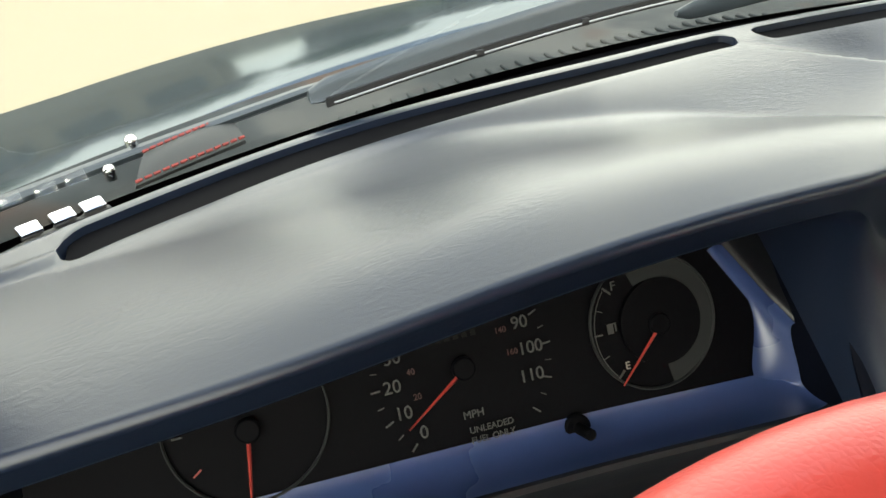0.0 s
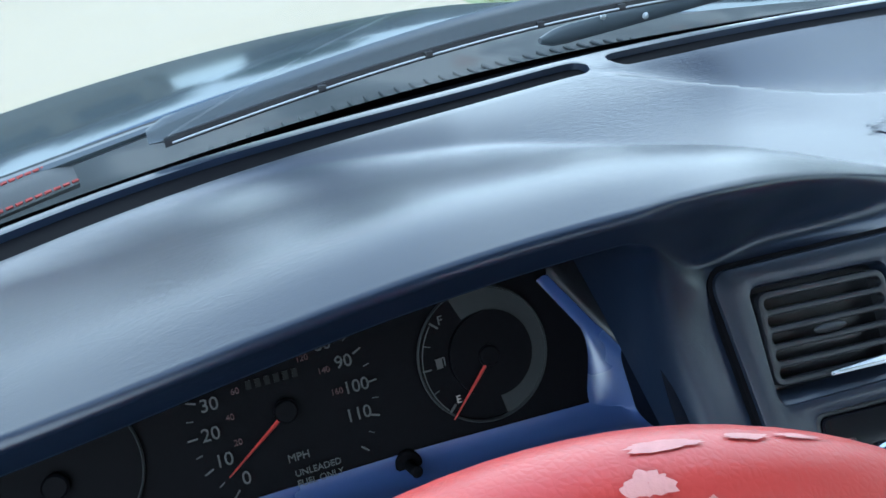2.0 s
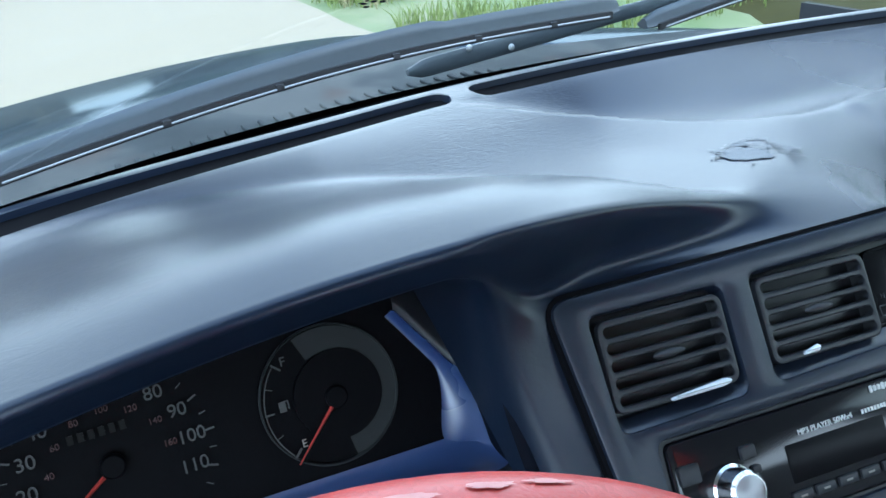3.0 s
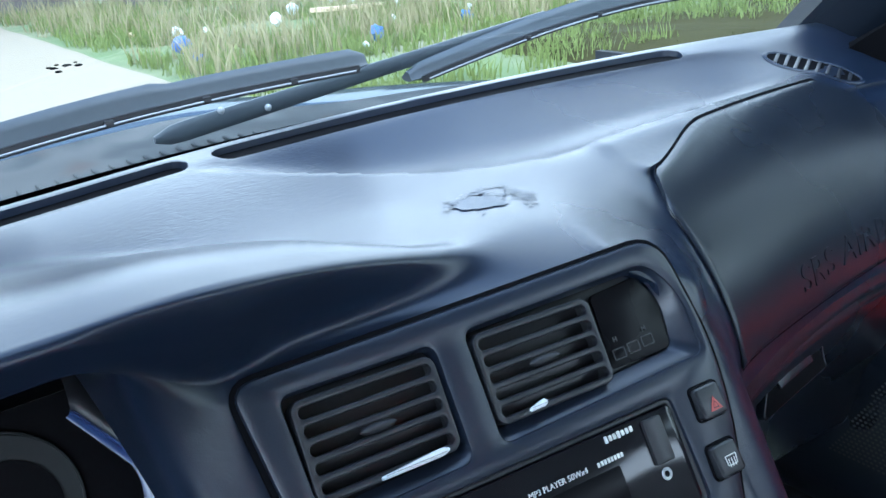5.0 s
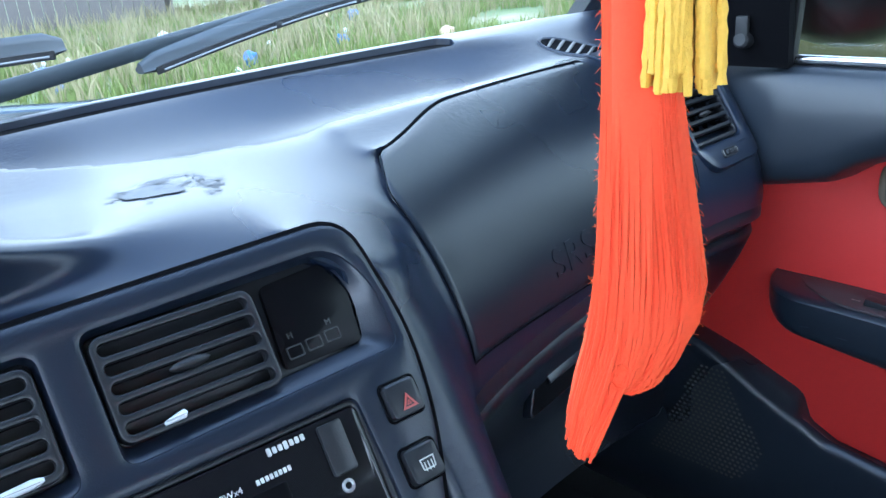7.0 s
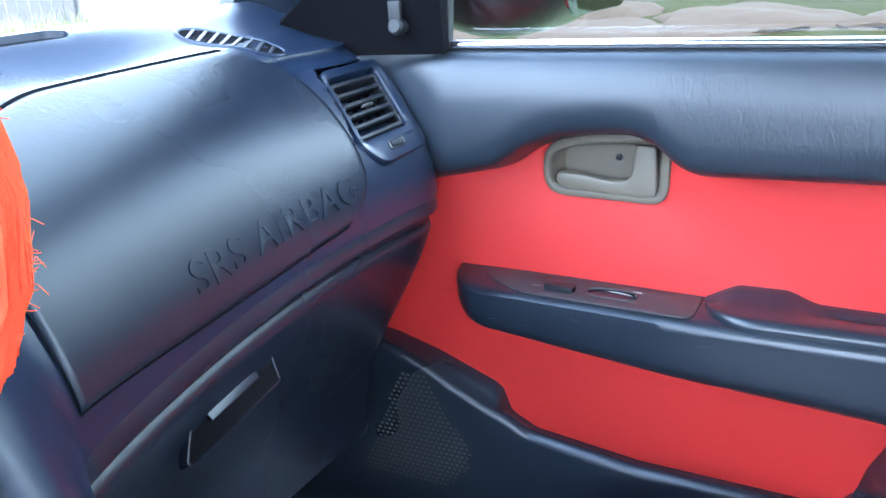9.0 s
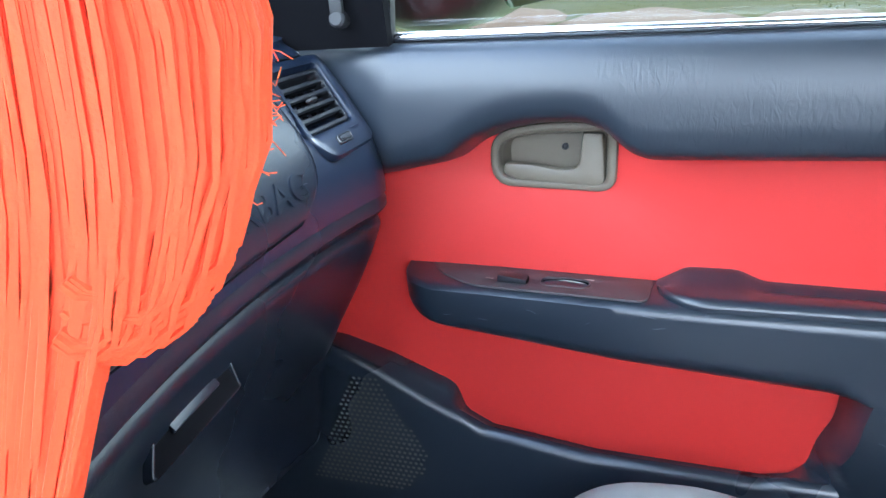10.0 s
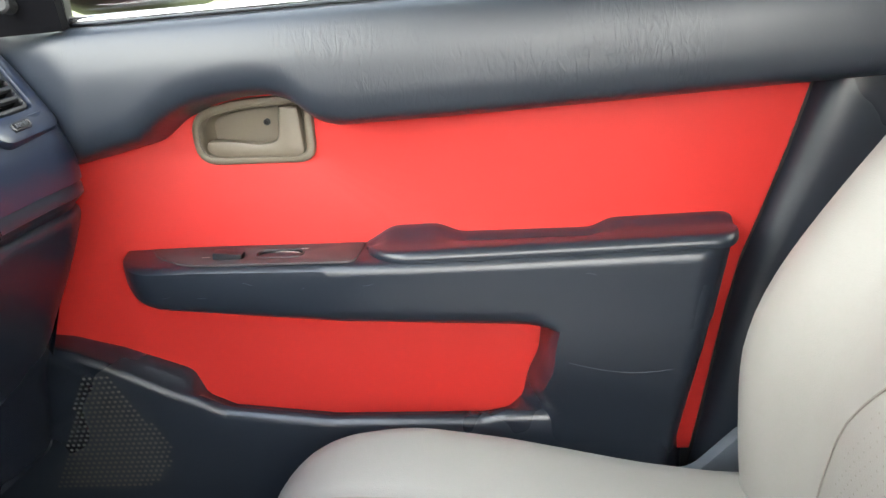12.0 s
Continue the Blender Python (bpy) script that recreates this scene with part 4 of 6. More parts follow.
for k in range(34):
    a = rng.uniform(0, 6.283)
    u, v = 0.030 * math.cos(a) * rng.uniform(0.75, 1.05), 0.017 * math.sin(a) * rng.uniform(0.75, 1.1)
    cx, cy = 0.068 + u * 0.93 + v * 0.36, 0.431 - u * 0.36 + v * 0.93
    r = rng.uniform(0.0005, 0.0019)
    part("flake", ragged(cx, cy, r * 1.7, r * 0.7, rng.uniform(-0.9, 0.3), k * 1.7, 0.0008 + 0.00003 * k, 0, 0.6), FLAKE if k % 3 else GREYSKIN, worn, smooth=0)


# ---- passenger's door ----
DOOR_X = 0.690


WRINKLED = wrinkle(material("wrinkled_vinyl", (0.017, 0.022, 0.031), 0.38, bump=0.12, scale=1100, kind="leather", spec=0.62), (60, 170, 60), 0.7, 0.0018, 7.0, 0.46, 0.66)
PLATE = material("purple_brown_plastic", (0.050, 0.043, 0.045), 0.5, bump=0.2, scale=900)
PALE_GREY = material("pale_grey_plastic", (0.42, 0.41, 0.38), 0.45)
door = thing("side_door", "passenger's car door lined with red vinyl and dark navy trim", "car door")
TRIM_EDGE = [(-0.36, 0.822), (-0.294, 0.821), (-0.028, 0.815), (0.122, 0.8135), (0.138, 0.819), (0.159, 0.838), (0.180, 0.846), (0.215, 0.845), (0.246, 0.840), (0.276, 0.828), (0.300, 0.810), (0.335, 0.803), (0.383, 0.792), (0.62, 0.775)]
POCKET = [(-0.40, 0.625), (-0.052, 0.622), (-0.046, 0.600), (-0.044, 0.566), (-0.030, 0.545), (-0.020, 0.510), (-0.008, 0.500), (0.017, 0.495), (0.175, 0.499), (0.286, 0.514), (0.316, 0.530), (0.3235, 0.556), (0.332, 0.562), (0.397, 0.589), (0.450, 0.605), (0.504, 0.612), (0.64, 0.612)]


def rear_edge(z):
    return along([(0.30, -0.165), (0.478, -0.202), (0.641, -0.233), (0.740, -0.270), (0.821, -0.294), (0.95, -0.335)], z)


H = frame_axes((DOOR_X - 0.006, 0.2155, 0.8072), (0, -1, 0), (0.02, 0, 1))
CUP = rounded([(-0.058, 0.0245), (-0.012, 0.0352), (0.0620, 0.0362), (0.0595, -0.0295), (-0.058, -0.0255)][::-1], [0.025, 0.018, 0.020, 0.03, 0.024], 7)
# red panel
bm = bmesh.new()
out = [(-0.64, 0.44)] + [(-rear_edge(z), z) for z in steps(0.44, 0.87, 8)] + [(-0.64, 0.87)]
plate(bm, out, ([(u - 0.2155, w + 0.8072) for u, w in inset(CUP, 0.004)],), 0.012, 0.004)
bmesh.ops.transform(bm, matrix=frame_axes((DOOR_X, 0, 0), (0, -1, 0), (0, 0, 1)), verts=bm.verts[:])
part("red_panel", bm, RED, door, "bright red vinyl door lining")
bm = bmesh.new()
grid(bm, [[Vector((0.708 + 0.006 * (y < -0.3), y, z)) for y in (-0.42, -0.30, -0.12)] for z in (0.30, 0.6, 0.94)])
thicken(bm, 0.01)
part("door_edge", bm, RUBBER, door)

# upper trim
bm = bmesh.new()
rows = []
for y in stations(-0.36, 0.60, 0.006, [k for k, _ in TRIM_EDGE if -0.36 < k < 0.6]):
    zb = soft_along(TRIM_EDGE, y, 0.006)
    back = 0.022 * smooth(0.345, 0.43, y)
    prof = [(0.668, 0.916), (0.658, 0.9205), (0.648, 0.9210), (0.640, 0.9185), (0.634, 0.9130), (0.6300, 0.9045), (0.6272, 0.8950)]
    for s in steps(0.06, 1.0, 36):
        z = lerp(0.895, zb, s ** 0.8)
        prof.append((0.6272 - 0.0045 * (1 - math.exp((z - 0.895) / 0.015)) + 0.013 * clamp((zb + 0.040 - z) / 0.040) ** 2 + 0.049 * clamp((zb + 0.040 - z) / 0.040) ** 8, z))
    prof += [(0.6875, zb - 0.0008), (0.694, zb - 0.001)]
    rows.append([Vector((min(x + back, 0.70), y, z)) for x, z in prof])
grid(bm, rows)
part("upper_trim", bm, WRINKLED, door, "padded navy vinyl upper trim, wrinkled with age")

# crest of the lower trim, running on smoothly below the red lining's stepped edge
CREST = [(-0.30, 0.511), (0.02, 0.5095), (0.1418, 0.5125), (0.2561, 0.5206), (0.31, 0.5356), (0.3454, 0.5519), (0.3898, 0.5751), (0.4196, 0.5935), (0.47, 0.609), (0.64, 0.615)]


def lower_profile(y):
    """The lower trim's section at y, from the red lining over the crest down to the sill."""
    zt = min(soft_along(POCKET, y, 0.0035), 0.512) if y < 0.0 else soft_along(POCKET, y, 0.0035)
    zc = min(soft_along(CREST, y, 0.025), zt + 0.010)
    low = [(0.654, zc - 0.030), (0.652, min(zc - 0.060, 0.50)), (0.648, 0.43), (0.648, 0.40), (0.656, 0.37), (0.672, 0.34), (0.69, 0.32)]
    return [(0.700, zt - 0.002), (0.690, zt), (0.684, zt - 0.0005), (0.675, lerp(zt, zc, 0.45)), (0.667, zc + 0.0016), (0.6625, zc), (0.659, zc - 0.003), (0.6565, zc - 0.009)] + low


# lower trim with the map pocket's edge and the column under the armrest
bm = bmesh.new()
rows = []
for y in stations(-0.188, 0.62, 0.005, [k for k, _ in POCKET if -0.188 < k < 0.62]):
    edge = 0.05 * smooth(-0.150, -0.188, y) ** 2
    rows.append([Vector((min(0.70, x + edge * (0.70 - x) / 0.05), y - 0.08 * max(0, z - 0.5) * smooth(-0.10, -0.2, y), z)) for x, z in lower_profile(y)])
grid(bm, rows)
part("lower_trim", bm, DOOR_NAVY, door, "moulded navy lower door trim with pocket")


# speaker grille: holes as many small pits in the moulding
def pocket_x(y, z):
    return along(sorted((b, a) for a, b in lower_profile(y)[7:12]), z)


bm = bmesh.new()
for i in range(34):
    for j in range(26):
        y = 0.345 + 0.0062 * i + (0.0031 if j % 2 else 0)
        z = 0.432 + 0.0056 * j
        u, v = (y - 0.455) / 0.105, (z - 0.500) / 0.080
        inside = z < 0.580 - 0.3 * max(0, 0.43 - y) - 1.35 * max(0, 0.40 - y) and z > 0.440 and y < 0.4303 + 0.42 * (0.580 - z) and u * u + v * v < 1.05
        if inside:
            x = pocket_x(y, z) - 0.0008
            vs = [bm.verts.new((x, y + 0.0021 * math.cos(a), z + 0.0017 * math.sin(a))) for a in [math.pi * k / 3 for k in range(6)]]
            bm.faces.new(vs)
speaker = tagged(part("speaker_grille", bm, material("grille_hole", (0.10, 0.098, 0.085), 0.8), door, "fine perforated speaker grille", smooth=0), kind="stuff")

# armrest
ARM_BOTTOM = [(-0.30, 0.612), (-0.042, 0.617), (0.144, 0.6300), (0.324, 0.6515), (0.37, 0.664)]
bm = bmesh.new()
rows = []
for y in [*steps(0.366, 0.336, 12), *steps(0.328, -0.190, 60), *steps(-0.195, -0.226, 8)]:
    front = math.sqrt(max(0.0, 1 - clamp((y - 0.316) / 0.050) ** 2))
    rear = math.sqrt(max(0.0, 1 - clamp((-0.190 - y) / 0.036) ** 2)) * 0.75 + 0.25
    depth = 0.064 * max(0.02, front) * rear
    top = 0.6915 + 0.006 * smooth(0.05, 0.34, y)
    bot = lerp(0.684, along(ARM_BOTTOM, y), max(0.05, front) ** 0.7)
    pts = []
    for a, b in ((0, 1), (0.55, 1), (0.80, 0.995), (0.92, 0.97), (0.985, 0.91), (1.0, 0.80), (0.995, 0.55), (0.975, 0.30), (0.93, 0.12), (0.80, 0.015), (0.5, -0.03), (0, -0.05)):
        a = lerp(a, max(a, 0.985), smooth(-0.03, -0.065, y)) if b < 0.5 and a > 0 else a
        zz = lerp(bot, top, b)
        pts.append(Vector((DOOR_X + 0.003 - depth * a, y + 0.2 * max(0.0, 0.6915 - zz) * smooth(-0.13, -0.226, y), zz)))
    rows.append(pts)
vs = grid(bm, rows)
bm.faces.new(vs[0])
bm.faces.new(vs[-1][::-1])
part("armrest", bm, DOOR_NAVY, door, "long navy armrest with scratches")
# rear column under the armrest
bm = bmesh.new()
rows = []
COLUMN_FRONT = [(0.36, 0.06), (0.44, 0.035), (0.485, 0.010), (0.51, -0.020), (0.545, -0.030), (0.566, -0.042), (0.600, -0.046), (0.635, -0.056), (0.66, -0.06)]
for z in steps(0.655, 0.455, 34):
    a, b = -0.226 + 0.2 * (0.6915 - z), soft_along(COLUMN_FRONT, z, 0.010)
    face = lerp(0.0625, 0.038, smooth(0.62, 0.455, z))
    wide = lerp(0.012, 0.075, smooth(0.56, 0.47, z))
    row = []
    for s in steps(0, 1, 36):
        y = lerp(a, b, s)
        e = clamp((y - a) / 0.026)
        f = clamp((b - y) / wide)
        row.append(Vector((DOOR_X + 0.003 - face * math.sqrt(1 - (1 - e) ** 2) * (0.25 * math.sqrt(1 - (1 - f) ** 2) + 0.75 * smooth(0, 1, f)), y, z)))
    rows.append(row)
grid(bm, rows)
part("armrest_column", bm, DOOR_NAVY, door)
# scratches in the plastic
SCRATCH = material("pale_scratch", (0.11, 0.12, 0.135), 0.6)
rng = random.Random(17)
for pts in ([(0.6262, -0.070 - 0.012 * i, 0.584 - 0.010 * math.sin(0.32 * i) - 0.0006 * i) for i in range(9)],):
    bm = bmesh.new()
    tube(bm, pts, 0.00022, 5)
    part("scratch", bm, SCRATCH, door, "thin pale scratch")
for i in range(9):
    y, z = rng.uniform(-0.10, 0.33), rng.uniform(0.664, 0.688)
    dy, dz = rng.uniform(0.003, 0.012), rng.uniform(-0.004, 0.002)
    bm = bmesh.new()
    tube(bm, [(0.6286, y, z), (0.6284, y - dy / 2, z + dz * 0.3), (0.6286, y - dy, z + dz)], 0.00018, 4)
    part("scratch", bm, SCRATCH, door)
# raised pull along the armrest
bm = bmesh.new()
rows = []
BACK = [(-0.24, 0.690), (-0.222, 0.703), (-0.117, 0.7035), (-0.098, 0.695), (0.026, 0.698), (0.048, 0.708), (0.092, 0.708), (0.118, 0.693), (0.13, 0.690)]
for y in stations(-0.226, 0.118, 0.005):
    zb = soft_along(BACK, y, 0.005)
    e = math.sqrt(max(0.0, 1 - clamp((y - 0.072) / 0.046) ** 2)) * (0.35 + 0.65 * math.sqrt(max(0.0, 1 - clamp((-0.206 - y) / 0.022) ** 2)))
    fx = lerp(0.682, 0.634, e)
    bulge = 0.0085 * max(0.02, e ** 0.5)
    row = [Vector((DOOR_X + 0.002, y, zb)), Vector((0.684, y, zb + 0.0005)), Vector((0.679, y, zb - 0.0008)), Vector((0.674, y, zb - 0.0035)), Vector((lerp(0.672, min(0.672, fx), 0.25), y, lerp(zb - 0.005, 0.6915 + bulge, 0.6)))]
    row += [Vector((lerp(0.672, min(0.672, fx), 0.5), y, 0.6915 + bulge))]
    row += [Vector((fx + bulge - 0.0095 / 0.0085 * bulge * math.sin(b), y, 0.6915 + bulge * math.cos(b))) for b in steps(0.0, 2.0, 9)]
    rows.append(row)
grid(bm, rows)
part("pull", bm, DOOR_NAVY, door)
# switch plate
def arm_top(y):
    return 0.6915 + 0.006 * smooth(0.05, 0.34, y) + 0.0016
bm = bmesh.new()
pl = rounded([(0.6865, 0.120), (0.6865, 0.338), (0.664, 0.325), (0.6365, 0.285), (0.6365, 0.122)][::-1], [0.012, 0.02, 0.02, 0.004, 0.003])
plate(bm, pl, (rrect(0.6555, 0.248, 0.011, 0.030, 0.002), rrect(0.6610, 0.199, 0.020, 0.046, 0.009)), 0.002, 0.0005, lambda x, y: arm_top(y))
part("switch_plate", bm, PLATE, door, "flat switch plate on the armrest")
bm = bmesh.new()
box(bm, (0.013, 0.0285, 0.008), Matrix.Translation((0.6555, 0.248, arm_top(0.248) + 0.0015)) @ Matrix.Rotation(radians(7), 4, "X"), 0.0016)
part("window_switch", bm, BLACK, door, "black window switch")
bm = bmesh.new()
box(bm, (0.026, 0.050, 0.002), Matrix.Translation((0.6610, 0.199, arm_top(0.2) - 0.0045)) @ Matrix.Rotation(radians(-14), 4, "Y"))
part("socket_floor", bm, PALE_GREY, door)
bm = bmesh.new()
plate(bm, rrect(0.6610, 0.199, 0.0215, 0.0475, 0.010), (rrect(0.6610, 0.199, 0.0185, 0.0445, 0.0085),), 0.003, 0.0005, lambda x, y: arm_top(y) + 0.0012)
part("socket_ring", bm, PLATE, door, "thin ring of an empty socket")
bm = bmesh.new()
rows = [[Vector((0.6610 + 0.0092 * math.cos(a), 0.199 + 0.0222 * math.sin(a), arm_top(0.2) + z)) for a in steps(-math.pi * 0.42, math.pi * 0.42, 16)] for z in (0.0, -0.011)]
grid(bm, rows)
part("socket_wall", bm, MATT, door)
bm = bmesh.new()
for i in range(3):
    box(bm, (0.0009, 0.0022, 0.0002), Matrix.Translation((0.6555, 0.268 + 0.003 * i, arm_top(0.27) + 0.0003)))
part("print_bar", bm, BEIGE_PRINT, door)

# inside handle
handle = thing("door_handle", "taupe plastic inside door handle in a rounded cup", "door handle")
cup = CUP
bm = bmesh.new()
plate(bm, cup, (inset(cup, 0.0098),), 0.012, 0.0040)
bmesh.ops.transform(bm, matrix=H, verts=bm.verts[:])
part("bezel", bm, TAUPE, handle)
bm = bmesh.new()
rows = []
inner = inset(cup, 0.0080)
for d, z in ((0, -0.002), (0.0005, -0.016), (0.002, -0.030), (0.005, -0.034)):
    rows.append([H @ Vector((p[0], p[1], z + 0.0035)) for p in inset(inner, d)])
vs = grid(bm, rows, close=True)
bm.faces.new(vs[-1])
part("cup", bm, TAUPE, handle)
bm = bmesh.new()
lever_line = rounded([(-0.0440, -0.0025), (-0.0170, -0.0030), (0.0090, -0.0085), (0.0265, -0.0060), (0.0295, 0.0260), (0.0480, 0.0250), (0.0500, -0.0200), (0.0400, -0.0238), (-0.0330, -0.0190), (-0.0455, -0.0130)], [0.006, 0.02, 0.014, 0.010, 0.004, 0.004, 0.006, 0.010, 0.010, 0.005], 7)
plate(bm, lever_line[::-1], (), 0.009, 0.0032, lambda x, y: 0.0015 * math.cos(28 * x) - 0.09 * max(0.0, y + 0.004))
bmesh.ops.transform(bm, matrix=H @ Matrix.Translation((0, 0, 0.0005)), verts=bm.verts[:])
part("lever", bm, TAUPE, handle, "curved taupe pull lever")
bm = bmesh.new()
spin_profile(bm, [(0, 0.001), (0.0014, 0.001), (0.0022, 0.002), (0.0032, 0.002), (0.0034, 0)], H @ Matrix.Translation((0.0082, 0.0072, -0.0302)), 24)
part("screw", bm, BLACK, handle, "small screw in the cup")

# window channel, sail panel and glass
bm = bmesh.new()
tube(bm, [(0.652, y, 0.926) for y in steps(-0.40, 0.345, 24)], 0.005, 10, 0.9)
part("chrome_strip", bm, STEEL, door, "bright strip along the window sill")
bm = bmesh.new()
box(bm, (0.022, 0.80, 0.014), Matrix.Translation((0.664, -0.03, 0.918)), 0.003)
part("sill_rubber", bm, RUBBER, door)
bm = bmesh.new()
rows = [[Vector((x - 0.10 * t * 0.15, 0.345 + 0.21 * s, 0.9215 + 0.14 * t * (1 - 0.96 * s))) for t in steps(0, 1, 6)] for s, x in zip(steps(0, 1, 6), steps(0.645, 0.640, 6))]
grid(bm, rows)
thicken(bm, 0.012)
part("mirror_sail", bm, MATT, door, "black triangular mirror mounting")
bm = bmesh.new()
box(bm, (0.012, 0.012, 0.26), Matrix.Translation((0.655, 0.345, 1.05)) @ Matrix.Rotation(radians(4), 4, "X"), 0.003)
part("window_post", bm, RUBBER, door)
bm = bmesh.new()
disc(bm, 0.0075, 0.014, Matrix.Translation((0.616, 0.384, 0.947)) @ Matrix.Rotation(radians(-80), 4, "Y"), 20, 0.002)
box(bm, (0.006, 0.012, 0.020), Matrix.Translation((0.620, 0.384, 0.958)), 0.002)
part("mirror_lever", bm, RUBBER, door, "mirror adjusting lever")
bm = bmesh.new()
grid(bm, [[Vector((lerp(0.668, 0.560, t), y, lerp(0.92, 1.36, t))) for t in steps(0, 1, 4)] for y in steps(-0.40, 0.50, 6)])
pane = part("window_pane", bm, TINTED, door, "faintly tinted side window")
pane.visible_shadow = False

# ---- sill, pillar, belt ----
pillar = thing("door_pillar_trim", "dark navy plastic trim of the door pillar", "pillar trim")
bm = bmesh.new()
rows = []
for z in steps(0.36, 1.30, 40):
    y0 = rear_edge(z) - 0.010 if z < 0.95 else rear_edge(0.95) - 0.010 - 0.20 * (z - 0.95)
    lean = 0.25 * max(0, z - 0.92)
    rows.append([Vector((x - lean, y0 + dy, z)) for x, dy in ((0.70, 0.006), (0.690, 0.002), (0.680, -0.006), (0.674, -0.018), (0.672, -0.05), (0.674, -0.09), (0.69, -0.105), (0.72, -0.11))])
grid(bm, rows)
part("trim", bm, DOOR_NAVY, pillar)
anchor = thing("belt_anchor", "grey plastic seat belt anchor cover with a bolt", "seat belt anchor")
bm = bmesh.new()
m = frame_axes((0.640, -0.19, 0.45), (0, -1, 0), (-0.12, 0, 1))
plate(bm, rounded([(-0.050, -0.020), (0.0, -0.004), (0.041, 0.044), (0.056, 0.044), (0.056, 0.002), (0.0, -0.024)], 0.008), (), 0.014, 0.003)
bmesh.ops.transform(bm, matrix=m, verts=bm.verts[:])
part("cover", bm, GREYBELT, anchor)
bm = bmesh.new()
disc(bm, 0.0042, 0.003, m @ Matrix.Translation((-0.003, -0.013, 0.0015)), 20, 0.001)
part("bolt", bm, BLACK, anchor)


# ---- passenger's seat ----
seat = thing("front_seat", "ivory leather passenger's seat with perforated middle", "car seat")
BOLSTER = [(-0.34, 0.49), (-0.20, 0.495), (-0.127, 0.508), (-0.011, 0.538), (0.071, 0.553), (0.13, 0.548), (0.17, 0.533), (0.20, 0.508), (0.222, 0.47), (0.235, 0.42)]
bm = bmesh.new()
rows = []
for y in [*steps(-0.34, 0.12, 28), *steps(0.13, 0.236, 16)]:
    zb = soft_along(BOLSTER, y, 0.02)
    mid = zb - 0.022 * smooth(0.20, 0.05, y)
    k = 0.035 * smooth(0.12, 0.236, y) ** 2
    row = [Vector((0.120 + k, y, 0.34))]
    for s in steps(0, 1, 44):
        x = lerp(0.110 + k, 0.610 - k, s)
        e = abs(s - 0.5) * 2
        z = lerp(mid, zb, smooth(0.40, 0.82, e)) - 0.10 * max(0, (e - 0.86) / 0.14) ** 2.4 - 0.004 * math.exp(-((e - 0.56) / 0.02) ** 2)
        row.append(Vector((x, y, z)))
    row.append(Vector((0.600 - k, y, 0.34)))
    rows.append(row)
vs = grid(bm, rows)
bm.faces.new(vs[-1])
bm.faces.new(vs[0][::-1])
part("cushion", bm, IVORY, seat)
# backrest: sections across, rising and leaning back
BACK_FRONT = [(0.44, -0.215), (0.535, -0.208), (0.622, -0.207), (0.681, -0.226), (0.748, -0.269), (0.790, -0.301), (0.90, -0.37), (1.02, -0.435), (1.08, -0.47)]
bm = bmesh.new()
rows = []
for z in [*steps(0.40, 0.98, 34), *steps(0.99, 1.06, 8)]:
    yb = soft_along(BACK_FRONT, z, 0.03)
    w = 0.245 - 0.03 * smooth(0.75, 1.0, z) - 0.06 * smooth(0.98, 1.07, z) ** 2
    row = []
    for s in steps(0, 1, 44):
        e = (s - 0.5) * 2
        a = abs(e)
        y = yb - 0.045 * (1 - smooth(0.45, 0.80, a)) - 0.16 * max(0, (a - 0.84) / 0.16) ** 2.2 - 0.005 * math.exp(-((a - 0.60) / 0.02) ** 2)
        row.append(Vector((0.360 + w * e, y, z)))
    rows.append(row)
vs = grid(bm, rows)
back = part("backrest", bm, IVORY, seat)
bm = bmesh.new()
box(bm, (0.46, 0.05, 0.60), Matrix.Translation((0.36, -0.46, 0.70)) @ Matrix.Rotation(radians(24), 4, "X"), 0.02)
part("back_shell", bm, IVORY, seat)
# seams
def seam(pts, parent, r=0.0009):
    bm = bmesh.new()
    tube(bm, pts, r, 5)
    part("seam", bm, STITCH, parent, "raised stitched seam")


def back_point(e, z, out=0.0008):
    yb = soft_along(BACK_FRONT, z, 0.03)
    w = 0.245 - 0.03 * smooth(0.75, 1.0, z)
    a = abs(e)
    return Vector((0.360 + w * e, yb - 0.045 * (1 - smooth(0.45, 0.80, a)) - 0.16 * max(0, (a - 0.84) / 0.16) ** 2.2 - 0.005 * math.exp(-((a - 0.60) / 0.02) ** 2) + out, z))


for e in (-0.60,):
    seam([back_point(e, z) for z in steps(0.45, 0.95, 40)], back)
SEAM_LINE = [(0.45, 0.56), (0.56, 0.50), (0.625, 0.40), (0.70, 0.20), (0.78, 0.0), (0.86, -0.10)]
seam([back_point(soft_along(SEAM_LINE, z, 0.03), z) for z in steps(0.45, 0.86, 50)], back)
seam([back_point(e, 0.70 - 0.02 * (0.2 - e)) for e in steps(0.2, -0.5, 30)], back)
